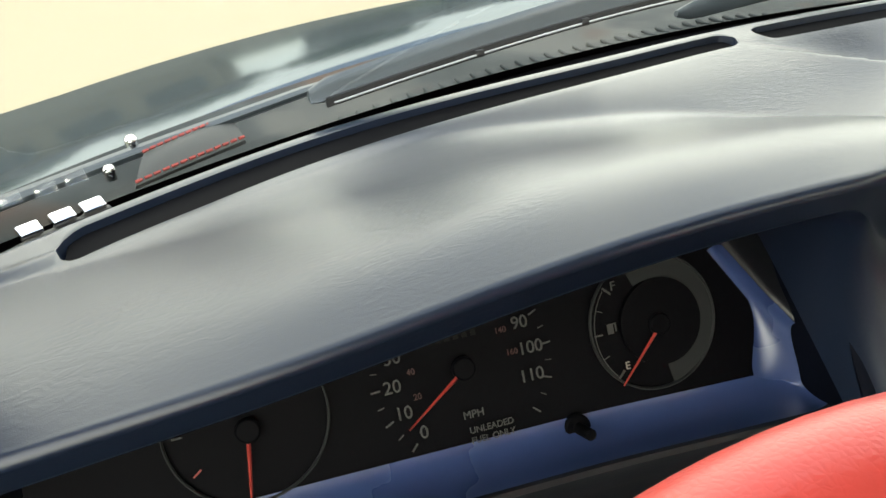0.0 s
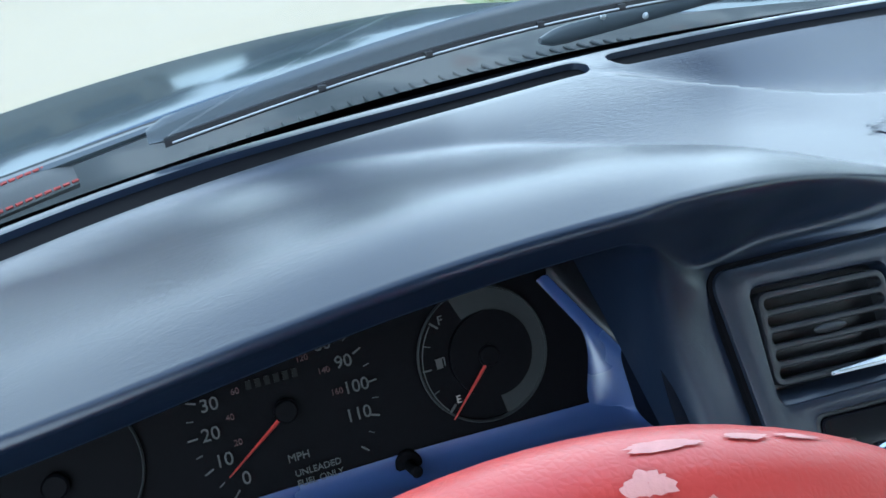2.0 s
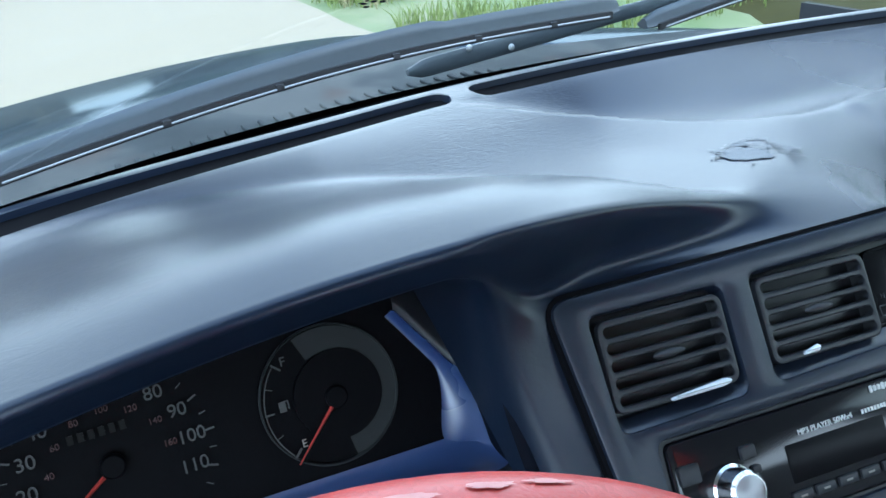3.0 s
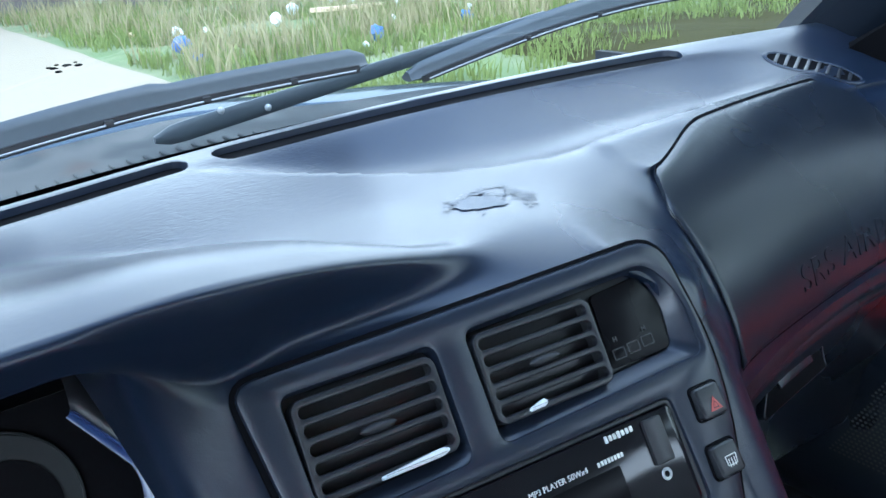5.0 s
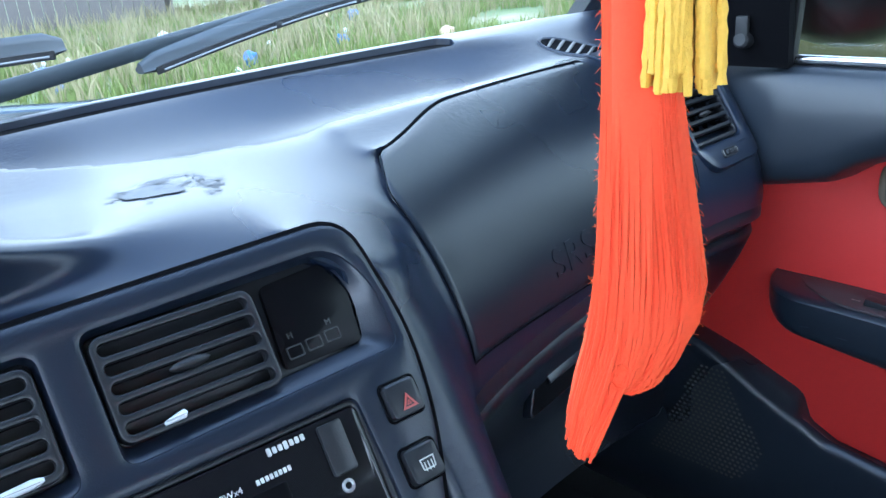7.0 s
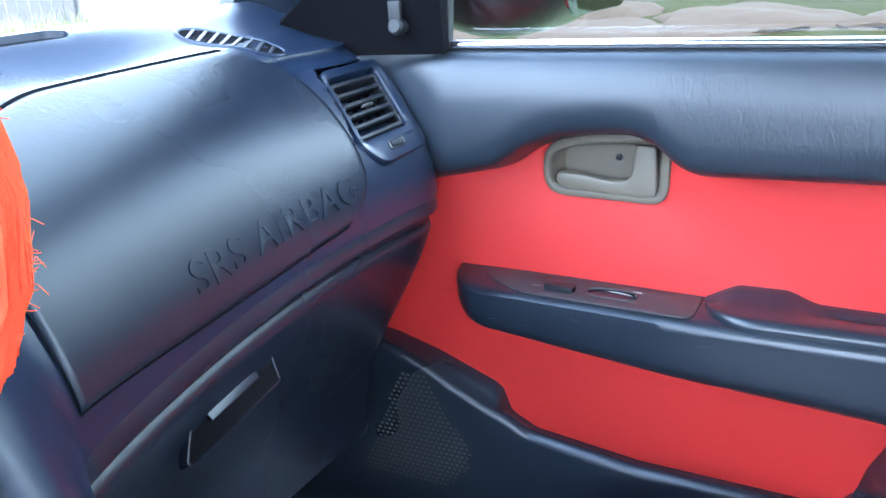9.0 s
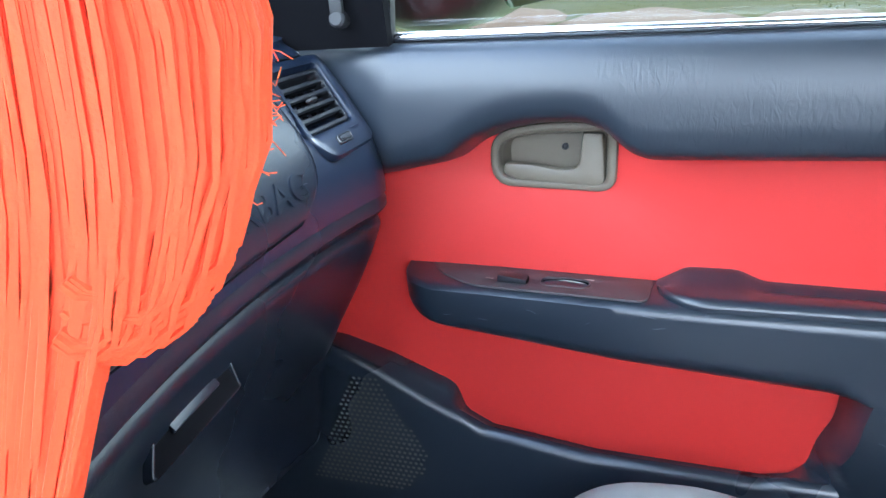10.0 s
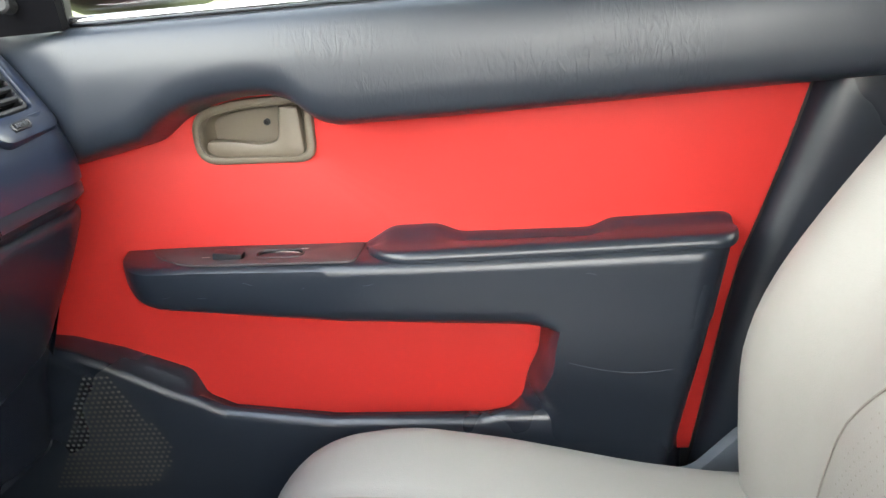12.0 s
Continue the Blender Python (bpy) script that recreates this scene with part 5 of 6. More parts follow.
# perforations of the middle
bm = bmesh.new()
for i in range(26):
    for j in range(60):
        e, z = -0.52 + 1.04 * i / 25 + (0.02 if j % 2 else 0), 0.50 + 0.0075 * j
        if e > soft_along(SEAM_LINE, z, 0.03) - 0.06:
            continue
        p = back_point(e, z, 0.0006)
        vs = [bm.verts.new(p + Vector((0.0010 * math.cos(a), 0, 0.0010 * math.sin(a)))) for a in (0, 1.57, 3.14, 4.71)]
        bm.faces.new(vs)
tagged(part("perforations", bm, STITCH, back, smooth=0), kind="stuff")
cush = [o for o in seat.children if o.name.startswith("cushion")][0]
def cushion_point(x, y):
    zb = soft_along(BOLSTER, y, 0.02)
    mid = zb - 0.022 * smooth(0.20, 0.05, y)
    k = 0.035 * smooth(0.12, 0.236, y) ** 2
    s = (x - 0.110 - k) / (0.50 - 2 * k)
    e = abs(s - 0.5) * 2
    return Vector((x, y, lerp(mid, zb, smooth(0.40, 0.82, e)) - 0.10 * max(0, (e - 0.86) / 0.14) ** 2.4 - 0.004 * math.exp(-((e - 0.56) / 0.02) ** 2) + 0.001))
for x in (0.225, 0.495):
    seam([cushion_point(x, y) for y in steps(-0.25, 0.215, 40)], cush)


# ---- steering wheel ----
WORN = material("wheel_red", (0.42, 0.040, 0.034), 0.36, bump=0.3, scale=450, kind="leather", vary=0.1)
wheel = thing("steering_wheel", "red leather-covered steering wheel, worn through at the top", "steering wheel")
TILT = radians(26)
wc = Vector((-0.322, 0.200 - 0.186 * math.sin(TILT), 0.989 - 0.186 * math.cos(TILT)))
WM = Matrix.Translation(wc) @ Matrix.Rotation(math.pi / 2 - TILT, 4, "X")
bm = bmesh.new()
rows = []
for i in range(120):
    a = 2 * math.pi * i / 120
    rows.append([WM @ Vector(((0.186 + 0.0172 * math.cos(b)) * math.cos(a), (0.186 + 0.0172 * math.cos(b)) * math.sin(a), 0.0185 * math.sin(b))) for b in [2 * math.pi * k / 20 for k in range(20)]])
rows.append(rows[0])
grid(bm, rows, close=True)
bmesh.ops.remove_doubles(bm, verts=bm.verts[:], dist=1e-6)
rim_ob = part("rim", bm, WORN, wheel)
bm = bmesh.new()
disc(bm, 0.075, 0.05, WM @ Matrix.Translation((0, 0, -0.005)), 40, 0.015)
part("hub", bm, BLACK, wheel)
for a in (-0.15, math.pi + 0.15, -math.pi / 2):
    bm = bmesh.new()
    tube(bm, [WM @ Vector((r * math.cos(a), r * math.sin(a), -0.03 + 0.03 * (r - 0.05) / 0.13)) for r in steps(0.05, 0.182, 8)], 0.016, 12, 0.5)
    part("spoke", bm, BLACK, wheel)
bm = bmesh.new()
tube(bm, [WM @ Vector((0, 0, -0.03)), Vector((-0.322, 0.40, 0.66)), Vector((-0.322, 0.5, 0.60))], 0.035, 16)
part("column", bm, BLACK, wheel)
PINK = material("worn_pink", (0.58, 0.27, 0.25), 0.6, bump=0.5, scale=500, vary=0.2)
rng = random.Random(11)
def rim_point(a, b, out=0.0):
    r = 0.0172 + out
    return WM @ Vector(((0.186 + r * math.cos(b)) * math.cos(a), (0.186 + r * math.cos(b)) * math.sin(a), (0.0185 + out) * math.sin(b)))
for j, (a0, b0, la, lb) in enumerate(((1.395, 0.46, 0.050, 0.085), (1.275, 0.40, 0.030, 0.06), (1.43, 0.95, 0.030, 0.16), (1.20, 0.34, 0.030, 0.05), (1.36, 1.30, 0.012, 0.08))):
    bm = bmesh.new()
    n = 44
    rows = []
    for k in (1.0, 0.6, 0.02):
        row = []
        for i in range(n):
            q = 2 * math.pi * i / n
            g = 1 + 0.55 * noise.noise((1.3 * math.cos(q) + j * 3.7, 1.3 * math.sin(q), j)) + 0.30 * noise.noise((4 * math.cos(q), 4 * math.sin(q), j * 2.0))
            row.append(rim_point(a0 + la * g * k * math.cos(q), b0 + lb * g * k * math.sin(q), 0.0003))
        rows.append(row)
    grid(bm, rows, close=True)
    part("worn_spot", bm, PINK, rim_ob, "pale spot where the red has worn off")


# ---- hanging tassel ----
p = ORANGE.node_tree.nodes["Principled BSDF"]
p.inputs["Subsurface Weight"].default_value, p.inputs["Subsurface Scale"].default_value = 0.15, 0.004
tassel = thing("hanging_tassel", "bright orange yarn tassel with a gold fringe, hanging from the mirror", "tassel")
rng = random.Random(7)
TX, TY = 0.0125, 0.1013
LAT, DEP = Vector((0.545, -0.839, 0)), Vector((0.839, 0.545, 0))
LEFT = [(0.932, -0.0158), (0.941, -0.0144), (0.954, -0.0117), (0.962, -0.0092), (0.977, -0.0072), (0.994, -0.0060), (1.024, -0.0050), (1.115, -0.0045)]
TAIL = [(0.930, -0.0092), (0.942, -0.0042), (0.952, -0.0008), (0.960, 0.0026), (0.977, 0.0040), (1.0, 0.0035), (1.115, 0.0020)]
RIGHT = [(0.953, 0.0070), (0.956, 0.0105), (0.962, 0.0145), (0.970, 0.0167), (0.978, 0.0178), (0.994, 0.0150), (1.023, 0.0106), (1.115, 0.0075)]


def tassel_point(lat, dep, z):
    return Vector((TX, TY, 1.0566 + (z - 1.0566) * 0.825)) + (LAT * lat + DEP * dep) * 0.825


def strand(q, d, end_z, wave):
    """Points of a strand: q 0..1 across, d depth; the first half hangs as a tail, the rest bulges and curls in."""
    pts = []
    for s in steps(0, 1, 15):
        z = lerp(1.115, end_z, s)
        if q < 0.45:
            lat = lerp(soft_along(LEFT, z, 0.004), soft_along(TAIL, z, 0.004), q / 0.45)
        else:
            lat = lerp(soft_along(TAIL, z, 0.004), soft_along(RIGHT, z, 0.003), (q - 0.45) / 0.55)
        end = lat
        pts.append(tassel_point(lat + 0.0004 * math.sin(wave + 9 * s), d * (0.62 + 0.38 * smooth(1.06, 0.98, z)) + 0.0004 * math.cos(2 * wave + 8 * s), z))
    if q >= 0.45:
        # the strands curl in under the bulge
        r = 0.0022 + 0.0035 * (q - 0.45)
        for a in (0.7, 1.4, 2.1, 2.8):
            pts.append(tassel_point(end - r + r * math.cos(a), d, end_z - r * math.sin(a)))
    return pts


bm = bmesh.new()
for i in range(1700):
    q = rng.uniform(0, 1)
    e = math.sqrt(max(0.05, 1 - (2 * q - 1) ** 2))
    d = 0.0085 * e * rng.uniform(-1, 1)
    if q < 0.45:
        end_z = 0.931 + rng.random() ** 2 * 0.020 + 0.012 * rng.random() * (q < 0.12)
    else:
        end_z = 0.9535 + 0.006 * rng.random() ** 2 + 0.004 * abs(q - 0.72)
    tube(bm, strand(q, d, end_z, rng.uniform(0, 6.28)), rng.uniform(0.00024, 0.00042), 4)
tagged(part("yarn", bm, ORANGE, tassel, "long bright orange yarn strands"), kind="stuff")
bm = bmesh.new()
rows = []
for z in steps(1.112, 0.962, 26):
    a, b = soft_along(LEFT, z, 0.004) + 0.0006, soft_along(RIGHT, z, 0.003) - 0.0006
    rows.append([tassel_point((a + b) / 2 + (b - a) / 2 * math.cos(v), 0.0078 * math.sin(v), z) for v in [2 * math.pi * k / 20 for k in range(20)]])
vs = grid(bm, rows, close=True)
bm.faces.new(vs[-1])
part("core", bm, ORANGE, tassel)
bm = bmesh.new()
for i in range(44):
    a, r = rng.uniform(0, 6.283), math.sqrt(rng.uniform(0.05, 1))
    lat0, dep0 = 0.0115 + 0.0078 * r * math.cos(a), -0.014 + 0.0050 * r * math.sin(a)
    end_z, wave = 1.0265 + rng.uniform(-0.0025, 0.0025), rng.uniform(0, 6.28)
    pts = [tassel_point(lerp(0.0115 + (lat0 - 0.0115) * 0.55, lat0, s ** 0.8) + 0.0005 * math.sin(wave + 5 * s), dep0 * lerp(0.8, 1, s) + 0.0004 * math.cos(wave + 6 * s), lerp(1.105, end_z, s)) for s in steps(0, 1, 40)]
    tube(bm, pts, lambda t: 0.00085 * (1 + 0.22 * math.sin(105 * t + wave)), 6)
tagged(part("fringe", bm, GOLD, tassel, "short gold fringe"), kind="stuff")
bm = bmesh.new()
tube(bm, [tassel_point(0, 0, 1.11), (0.015, 0.15, 1.22)], 0.001, 6)
part("cord", bm, ORANGE, tassel)
bm = bmesh.new()
for i in range(260):
    z = rng.uniform(0.962, 1.09)
    right = rng.random() < 0.5
    lat = soft_along(RIGHT, z, 0.003) if right else soft_along(LEFT, z, 0.004)
    k = 1 if right else -1
    p = tassel_point(lat - 0.0006 * k, rng.uniform(-0.002, 0.002), z)
    o = rng.uniform(0.0008, 0.0022)
    tube(bm, [p, p + LAT * (k * o * 0.6) + Vector((0, 0, rng.uniform(-0.001, 0.0005))), p + LAT * (k * o) + Vector((0, 0, rng.uniform(-0.0022, 0.0006)))], 0.00006, 3)
tagged(part("fuzz", bm, ORANGE, tassel), kind="stuff")
mirror = thing("rear_view_mirror", "black interior mirror on the windscreen", "mirror")
bm = bmesh.new()
box(bm, (0.22, 0.03, 0.06), Matrix.Translation((0.0, 0.17, 1.235)) @ Matrix.Rotation(radians(-15), 4, "X"), 0.012, 3)
part("housing", bm, BLACK, mirror)
bm = bmesh.new()
tube(bm, [(0, 0.18, 1.25), (0, 0.20, 1.262)], 0.008, 10)
part("stem", bm, BLACK, mirror)


# ---- car shell ----
def structure(ob, label, category="car body"):
    return tagged(ob, label, category, kind="structure")


def sheet(name, rows, mat, label, d=0.012):
    bm = bmesh.new()
    grid(bm, rows)
    thicken(bm, d)
    return structure(part(name, bm, mat), label)


sheet("floor", [[Vector((x, y, 0.26 + 0.10 * smooth(0.09, 0.03, abs(x)))) for x in steps(-0.74, 0.74, 40)] for y in (-1.6, -0.4, 0.0, 0.5, 0.95)], CARPET, "dark carpeted car floor")
sheet("firewall", [[Vector((x, y, z)) for x in steps(-0.74, 0.74, 8)] for y, z in ((0.95, 0.26), (0.92, 0.5), (0.86, 0.78))], CARPET, "dark bulkhead in the footwell")
sheet("side_wall", [[Vector((0.715, y, z)) for y in (0.44, 0.7, 0.95)] for z in (0.26, 0.6, 0.90)], CARPET, "dark carpeted kick panel")
sheet("side_wall", [[Vector((-0.715, y, z)) for y in (-1.6, -0.4, 0.3, 0.95)] for z in (0.26, 0.6, 0.90)], PANEL, "navy lining of the driver's door")
for sx in (-1, 1):
    # rear doors with open windows above, and the pillar behind them
    sheet("side_wall", [[Vector((sx * 0.725, y, z)) for y in (-1.6, -1.0, -0.42)] for z in (0.26, 0.6, 0.92)], PANEL, "navy rear door lining panel")
    sheet("side_wall", [[Vector((sx * (0.725 - 0.25 * max(0, z - 0.92)), y, z)) for y in (-1.6, -1.4, -1.2)] for z in (0.90, 1.1, 1.34)], PANEL, "navy rear pillar lining panel")
sheet("rear_wall", [[Vector((x, -1.6, z)) for x in steps(-0.74, 0.74, 4)] for z in (0.26, 0.6, 1.05)], IVORY, "ivory rear seat back")
sheet("ceiling", [[Vector((x, y, 1.375 - 0.05 * (x / 0.6) ** 2 - 0.03 * smooth(0.05, 0.22, y))) for x in steps(-0.58, 0.58, 12)] for y in steps(0.23, -1.6, 10)], CLOTH, "pale cloth car headliner")
for sx in (-1, 1):
    sheet("roof_rail", [[Vector((sx * x, y, z)) for x, z in ((0.56, 1.34), (0.585, 1.315), (0.58, 1.29))] for y in (0.2, -0.4, -1.6)], CLOTH, "cloth-covered roof rail", 0.02)
    # front pillar from the dashboard's corner to the roof
    bm = bmesh.new()
    rows = []
    for s in steps(0, 1, 24):
        c = Vector((sx * lerp(0.675, 0.575, s), lerp(0.60, 0.18, s), lerp(0.93, 1.34, s)))
        rows.append([c + Vector((sx * a, b, e)) for a, b, e in ((0.028, 0.03, 0.01), (-0.016, 0.035, 0.012), (-0.030, 0.012, 0.004), (-0.024, -0.035, -0.014), (0.004, -0.060, -0.026), (0.030, -0.062, -0.030))])
    grid(bm, rows)
    structure(part("pillar_trim", bm, NAVY_SOFT), "navy plastic windscreen pillar trim", "pillar trim")
# windscreen: raked and bowed
def screen(x, t):
    y0, z0 = far_edge(x) + 0.018, 0.945 + 0.010 * x
    return Vector((x * lerp(1.0, 0.86, t), lerp(y0, 0.22 - 0.12 * x * x, t), lerp(z0, 1.355 - 0.05 * (x / 0.6) ** 2, t)))


windscreen = thing("windscreen", "clear raked car windscreen, a little dusty", "windscreen", kind="structure")
bm = bmesh.new()
grid(bm, [[screen(x, t) for t in steps(-0.03, 1, 10)] for x in steps(-0.68, 0.68, 30)])
pane = part("pane", bm, GLASS, windscreen)
pane.visible_shadow = False
bm = bmesh.new()
grid(bm, [[screen(x, t) + Vector((0, -0.002, -0.002)) for t in (-0.03, -0.02, -0.010, 0.0)] for x in steps(-0.68, 0.68, 60)])
part("black_border", bm, MATT, windscreen, "black border along the glass's foot")
# small dark smudge on the glass
rng = random.Random(3)
for k in range(12):
    bm = bmesh.new()
    c = screen(-0.128 + 0.012 * rng.uniform(-1, 1), 0.235 + 0.006 * rng.uniform(-1, 1))
    s = rng.uniform(0.0004, 0.0016)
    vs = [bm.verts.new(c + Vector((s * 1.6 * math.cos(a), s * 0.4 * math.sin(a), -0.001 + s * 0.5 * math.sin(a)))) for a in [math.pi * i / 4 for i in range(8)]]
    bm.faces.new(vs)
    part("smudge", bm, MATT, windscreen, smooth=0)

# cowl and bonnet
COWL = material("blotchy_cowl", (0.10, 0.105, 0.11), 0.8, spec=0.15, bump=0.4, scale=60, vary=0.4)
# random pale and brown blotches over the dark base colour
def dirty(m):
    n, l = m.node_tree.nodes, m.node_tree.links
    p = n["Principled BSDF"]
    tc, a, b = n.new("ShaderNodeTexCoord"), n.new("ShaderNodeTexNoise"), n.new("ShaderNodeTexNoise")
    a.inputs["Scale"].default_value, b.inputs["Scale"].default_value = 11.0, 6.0
    l.new(tc.outputs["Object"], a.inputs["Vector"])
    l.new(tc.outputs["Object"], b.inputs["Vector"])
    r, q = n.new("ShaderNodeValToRGB"), n.new("ShaderNodeValToRGB")
    for ramp_node, stops in ((r, ((0.40, (0.020, 0.024, 0.026)), (0.54, (0.035, 0.040, 0.042)), (0.64, (0.065, 0.066, 0.064)))), (q, ((0.55, (0.0, 0.0, 0.0)), (0.64, (1, 1, 1))))):
        e = ramp_node.color_ramp.elements
        while len(e) < len(stops):
            e.new(0.5)
        for s, (pos, c) in zip(e, stops):
            s.position, s.color = pos, (*c, 1)
    mix = n.new("ShaderNodeMix")
    mix.data_type = "RGBA"
    mix.inputs["B"].default_value = (0.055, 0.036, 0.028, 1)
    l.new(a.outputs["Fac"], r.inputs["Fac"])
    l.new(b.outputs["Fac"], q.inputs["Fac"])
    l.new(q.outputs["Color"], mix.inputs["Factor"])
    l.new(r.outputs["Color"], mix.inputs["A"])
    l.new(mix.outputs["Result"], p.inputs["Base Color"])
dirty(COWL)
cowl = thing("cowl_panel", "dark cowl panel with pale and brown blotches", "cowl panel")
bm = bmesh.new()
grid(bm, [[Vector((x, far_edge(x) + d, 0.940 + 0.01 * x + h - 0.05 * x * x - 0.016 * smooth(0.0, 0.22, x))) for d, h in ((0.025, 0.0), (0.06, -0.005), (0.10, -0.004), (0.15, 0.002), (0.17, -0.01))] for x in steps(-0.70, 0.70, 40)])
part("panel", bm, COWL, cowl)
for i in range(52):
    x = -0.60 + 0.0145 * i
    bm = bmesh.new()
    box(bm, (0.0045, 0.020, 0.003), Matrix.Translation((x, far_edge(x) + 0.038, 0.939 + 0.01 * x - 0.05 * x * x - 0.016 * smooth(0.0, 0.22, x))), 0.001, 1)
    part("rib", bm, COWL, cowl)
bonnet = thing("car_bonnet", "glossy dark grey-blue car bonnet mirroring the surroundings", "car bonnet")
bm = bmesh.new()
rows = []
for d in [0.16, 0.163, 0.17, *steps(0.20, 1.05, 20), 1.08, 1.09]:
    row = []
    for x in steps(-0.86, 0.86, 48):
        z = 0.946 - 0.016 * smooth(0.0, 0.25, x) - 0.046 * (x / 0.66) ** 2 - 0.21 * max(0, d - 0.16) ** 1.5 - 0.012 * smooth(0.175, 0.16, d) - 0.3 * max(0, d - 1.03)
        back = far_edge(clamp(x, -0.66, 0.66)) + 0.16
        row.append(Vector((x, back + (d - 0.16) * (1.72 - 0.12 * x * x - back) / 0.93, z)))
    rows.append(row)
grid(bm, rows)
thicken(bm, 0.004)
part("skin", bm, PAINT, bonnet)

# wipers
STRIP = material("weathered_strip", (0.30, 0.31, 0.32), 0.5, metal=0.5)
def wiper(pts_arm, blade, name_label, bow=0.010, flat=False):
    w = tagged(new("wiper"), name_label, "wiper", "windscreen wipers")
    bm = bmesh.new()
    if flat:
        # pressed-steel arm: a broad band that narrows towards the blade
        rows = []
        for s in steps(0, 1, 30):
            c = Vector(pts_arm[0]).lerp(Vector(pts_arm[-1]), s)
            hh = lerp(0.0095, 0.0060, s) * math.sqrt(clamp(s / 0.05 + 0.1))
            rows.append([c + Vector((0, 0.0032 * math.cos(v) - 0.25 * hh * math.sin(v), hh * math.sin(v))) for v in [2 * math.pi * k / 14 for k in range(14)]])
        vs = grid(bm, rows, close=True)
        bm.faces.new(vs[0][::-1])
        bm.faces.new(vs[-1])
    else:
        tube(bm, pts_arm, lambda t: lerp(0.008, 0.0045, t), 8, 0.6)
    part("arm", bm, WIPER, w)
    a, b = [Vector(p) for p in blade]
    bm = bmesh.new()
    rows = []
    for s in steps(0, 1, 40):
        c = a.lerp(b, s) + Vector((0, 0, bow * math.sin(math.pi * s)))
        e = min(1.0, s / 0.02, (1 - s) / 0.02)
        h = (0.0085 + 0.0030 * smooth(0.0, 0.62, s) - 0.0022 * smooth(0.66, 0.67, s)) * (0.55 + 0.45 * e)
        rows.append([c + Vector((0, 0.009 * math.cos(v) * (0.6 if math.sin(v) > 0 else 1), h * math.sin(v) * (1.15 if math.sin(v) > 0 else 0.75))) for v in [2 * math.pi * k / 12 for k in range(12)]])
    vs = grid(bm, rows, close=True)
    bm.faces.new(vs[0][::-1])
    bm.faces.new(vs[-1])
    part("spine", bm, WIPER, w)
    bm = bmesh.new()
    grid(bm, [[a.lerp(b, s) + Vector((0, y, z + bow * math.sin(math.pi * s))) for y, z in ((-0.0105, -0.001), (-0.0105, -0.007), (-0.0075, -0.007), (-0.0075, -0.001))] for s in steps(0.02, 0.98, 30)], close=True)
    part("rubber", bm, RUBBER, w)
    bm = bmesh.new()
    tube(bm, [a.lerp(b, s) + Vector((0, -0.0125, -0.0045 + bow * math.sin(math.pi * s))) for s in steps(0.03, 0.97, 24)], 0.0008, 6)
    part("metal_strip", bm, STRIP, w, "thin bright metal strip")
    for s in (0.24, 0.40, 0.58, 0.72, 0.86):
        bm = bmesh.new()
        c = a.lerp(b, s) + Vector((0, -0.011, -0.004 + bow * math.sin(math.pi * s)))
        box(bm, (0.006, 0.005, 0.005), Matrix.Translation(c), 0.0012)
        part("clip", bm, RUBBER, w)
    return w


wiper([(-0.62, 0.585, 0.926), (-0.50, 0.626, 0.940), (-0.38, 0.640, 0.960), (-0.22, 0.640, 0.982), (-0.16, 0.635, 0.988)], ((-0.380, 0.618, 0.962), (0.098, 0.620, 1.006)), "black windscreen wiper before the driver", 0.014)
wiper([(-0.045, 0.7205, 0.9550), (0.318, 0.650, 1.0110)], ((0.172, 0.672, 0.975), (0.64, 0.56, 1.010)), "black windscreen wiper before the passenger", 0.026, True)
nuts = thing("wiper_pivot", "wiper pivot with two worn white spots", "wiper pivot")
for p in ((0.0086, 0.7050, 0.9715), (0.0468, 0.6975, 0.9680)):
    bm = bmesh.new()
    bmesh.ops.create_icosphere(bm, subdivisions=2, radius=0.0032, matrix=Matrix.Translation(p) @ Matrix.Diagonal((1, 0.6, 1, 1)))
    part("spot", bm, STRIP, nuts)

# outside mirror on the passenger's door
om = thing("wing_mirror", "black wing mirror outside the passenger's window", "wing mirror")
bm = bmesh.new()
rows = []
for s in steps(0, 1, 12):
    k = math.sqrt(max(0.0, 1 - (s * 2 - 1) ** 4))
    rows.append([Vector((0.755 + 0.20 * s, 0.375 + 0.100 * max(0.05, k) * math.cos(a) - 0.03 * s, 0.985 + 0.073 * max(0.05, k) * math.sin(a))) for a in [2 * math.pi * i / 28 for i in range(28)]])
vs = grid(bm, rows, close=True)
bm.faces.new(vs[0][::-1])
bm.faces.new(vs[-1])
part("shell", bm, BLACK, om)
# glass coloured dark in place of the car's dark flank mirrored in it
bm = bmesh.new()
plate(bm, rrect(0, 0, 0.155, 0.100, 0.025), (), 0.003, 0.001)
bmesh.ops.transform(bm, matrix=frame_axes((0.86, 0.268, 0.985), (1, -0.15, 0), (0, 0, 1)), verts=bm.verts[:])
part("mirror_glass", bm, material("mirror_glass", (0.16, 0.18, 0.21), 0.05, metal=1.0, vary=0.01), om)
bm = bmesh.new()
tube(bm, [(0.68, 0.42, 0.945), (0.80, 0.435, 0.95)], 0.018, 12)
part("foot", bm, BLACK, om)


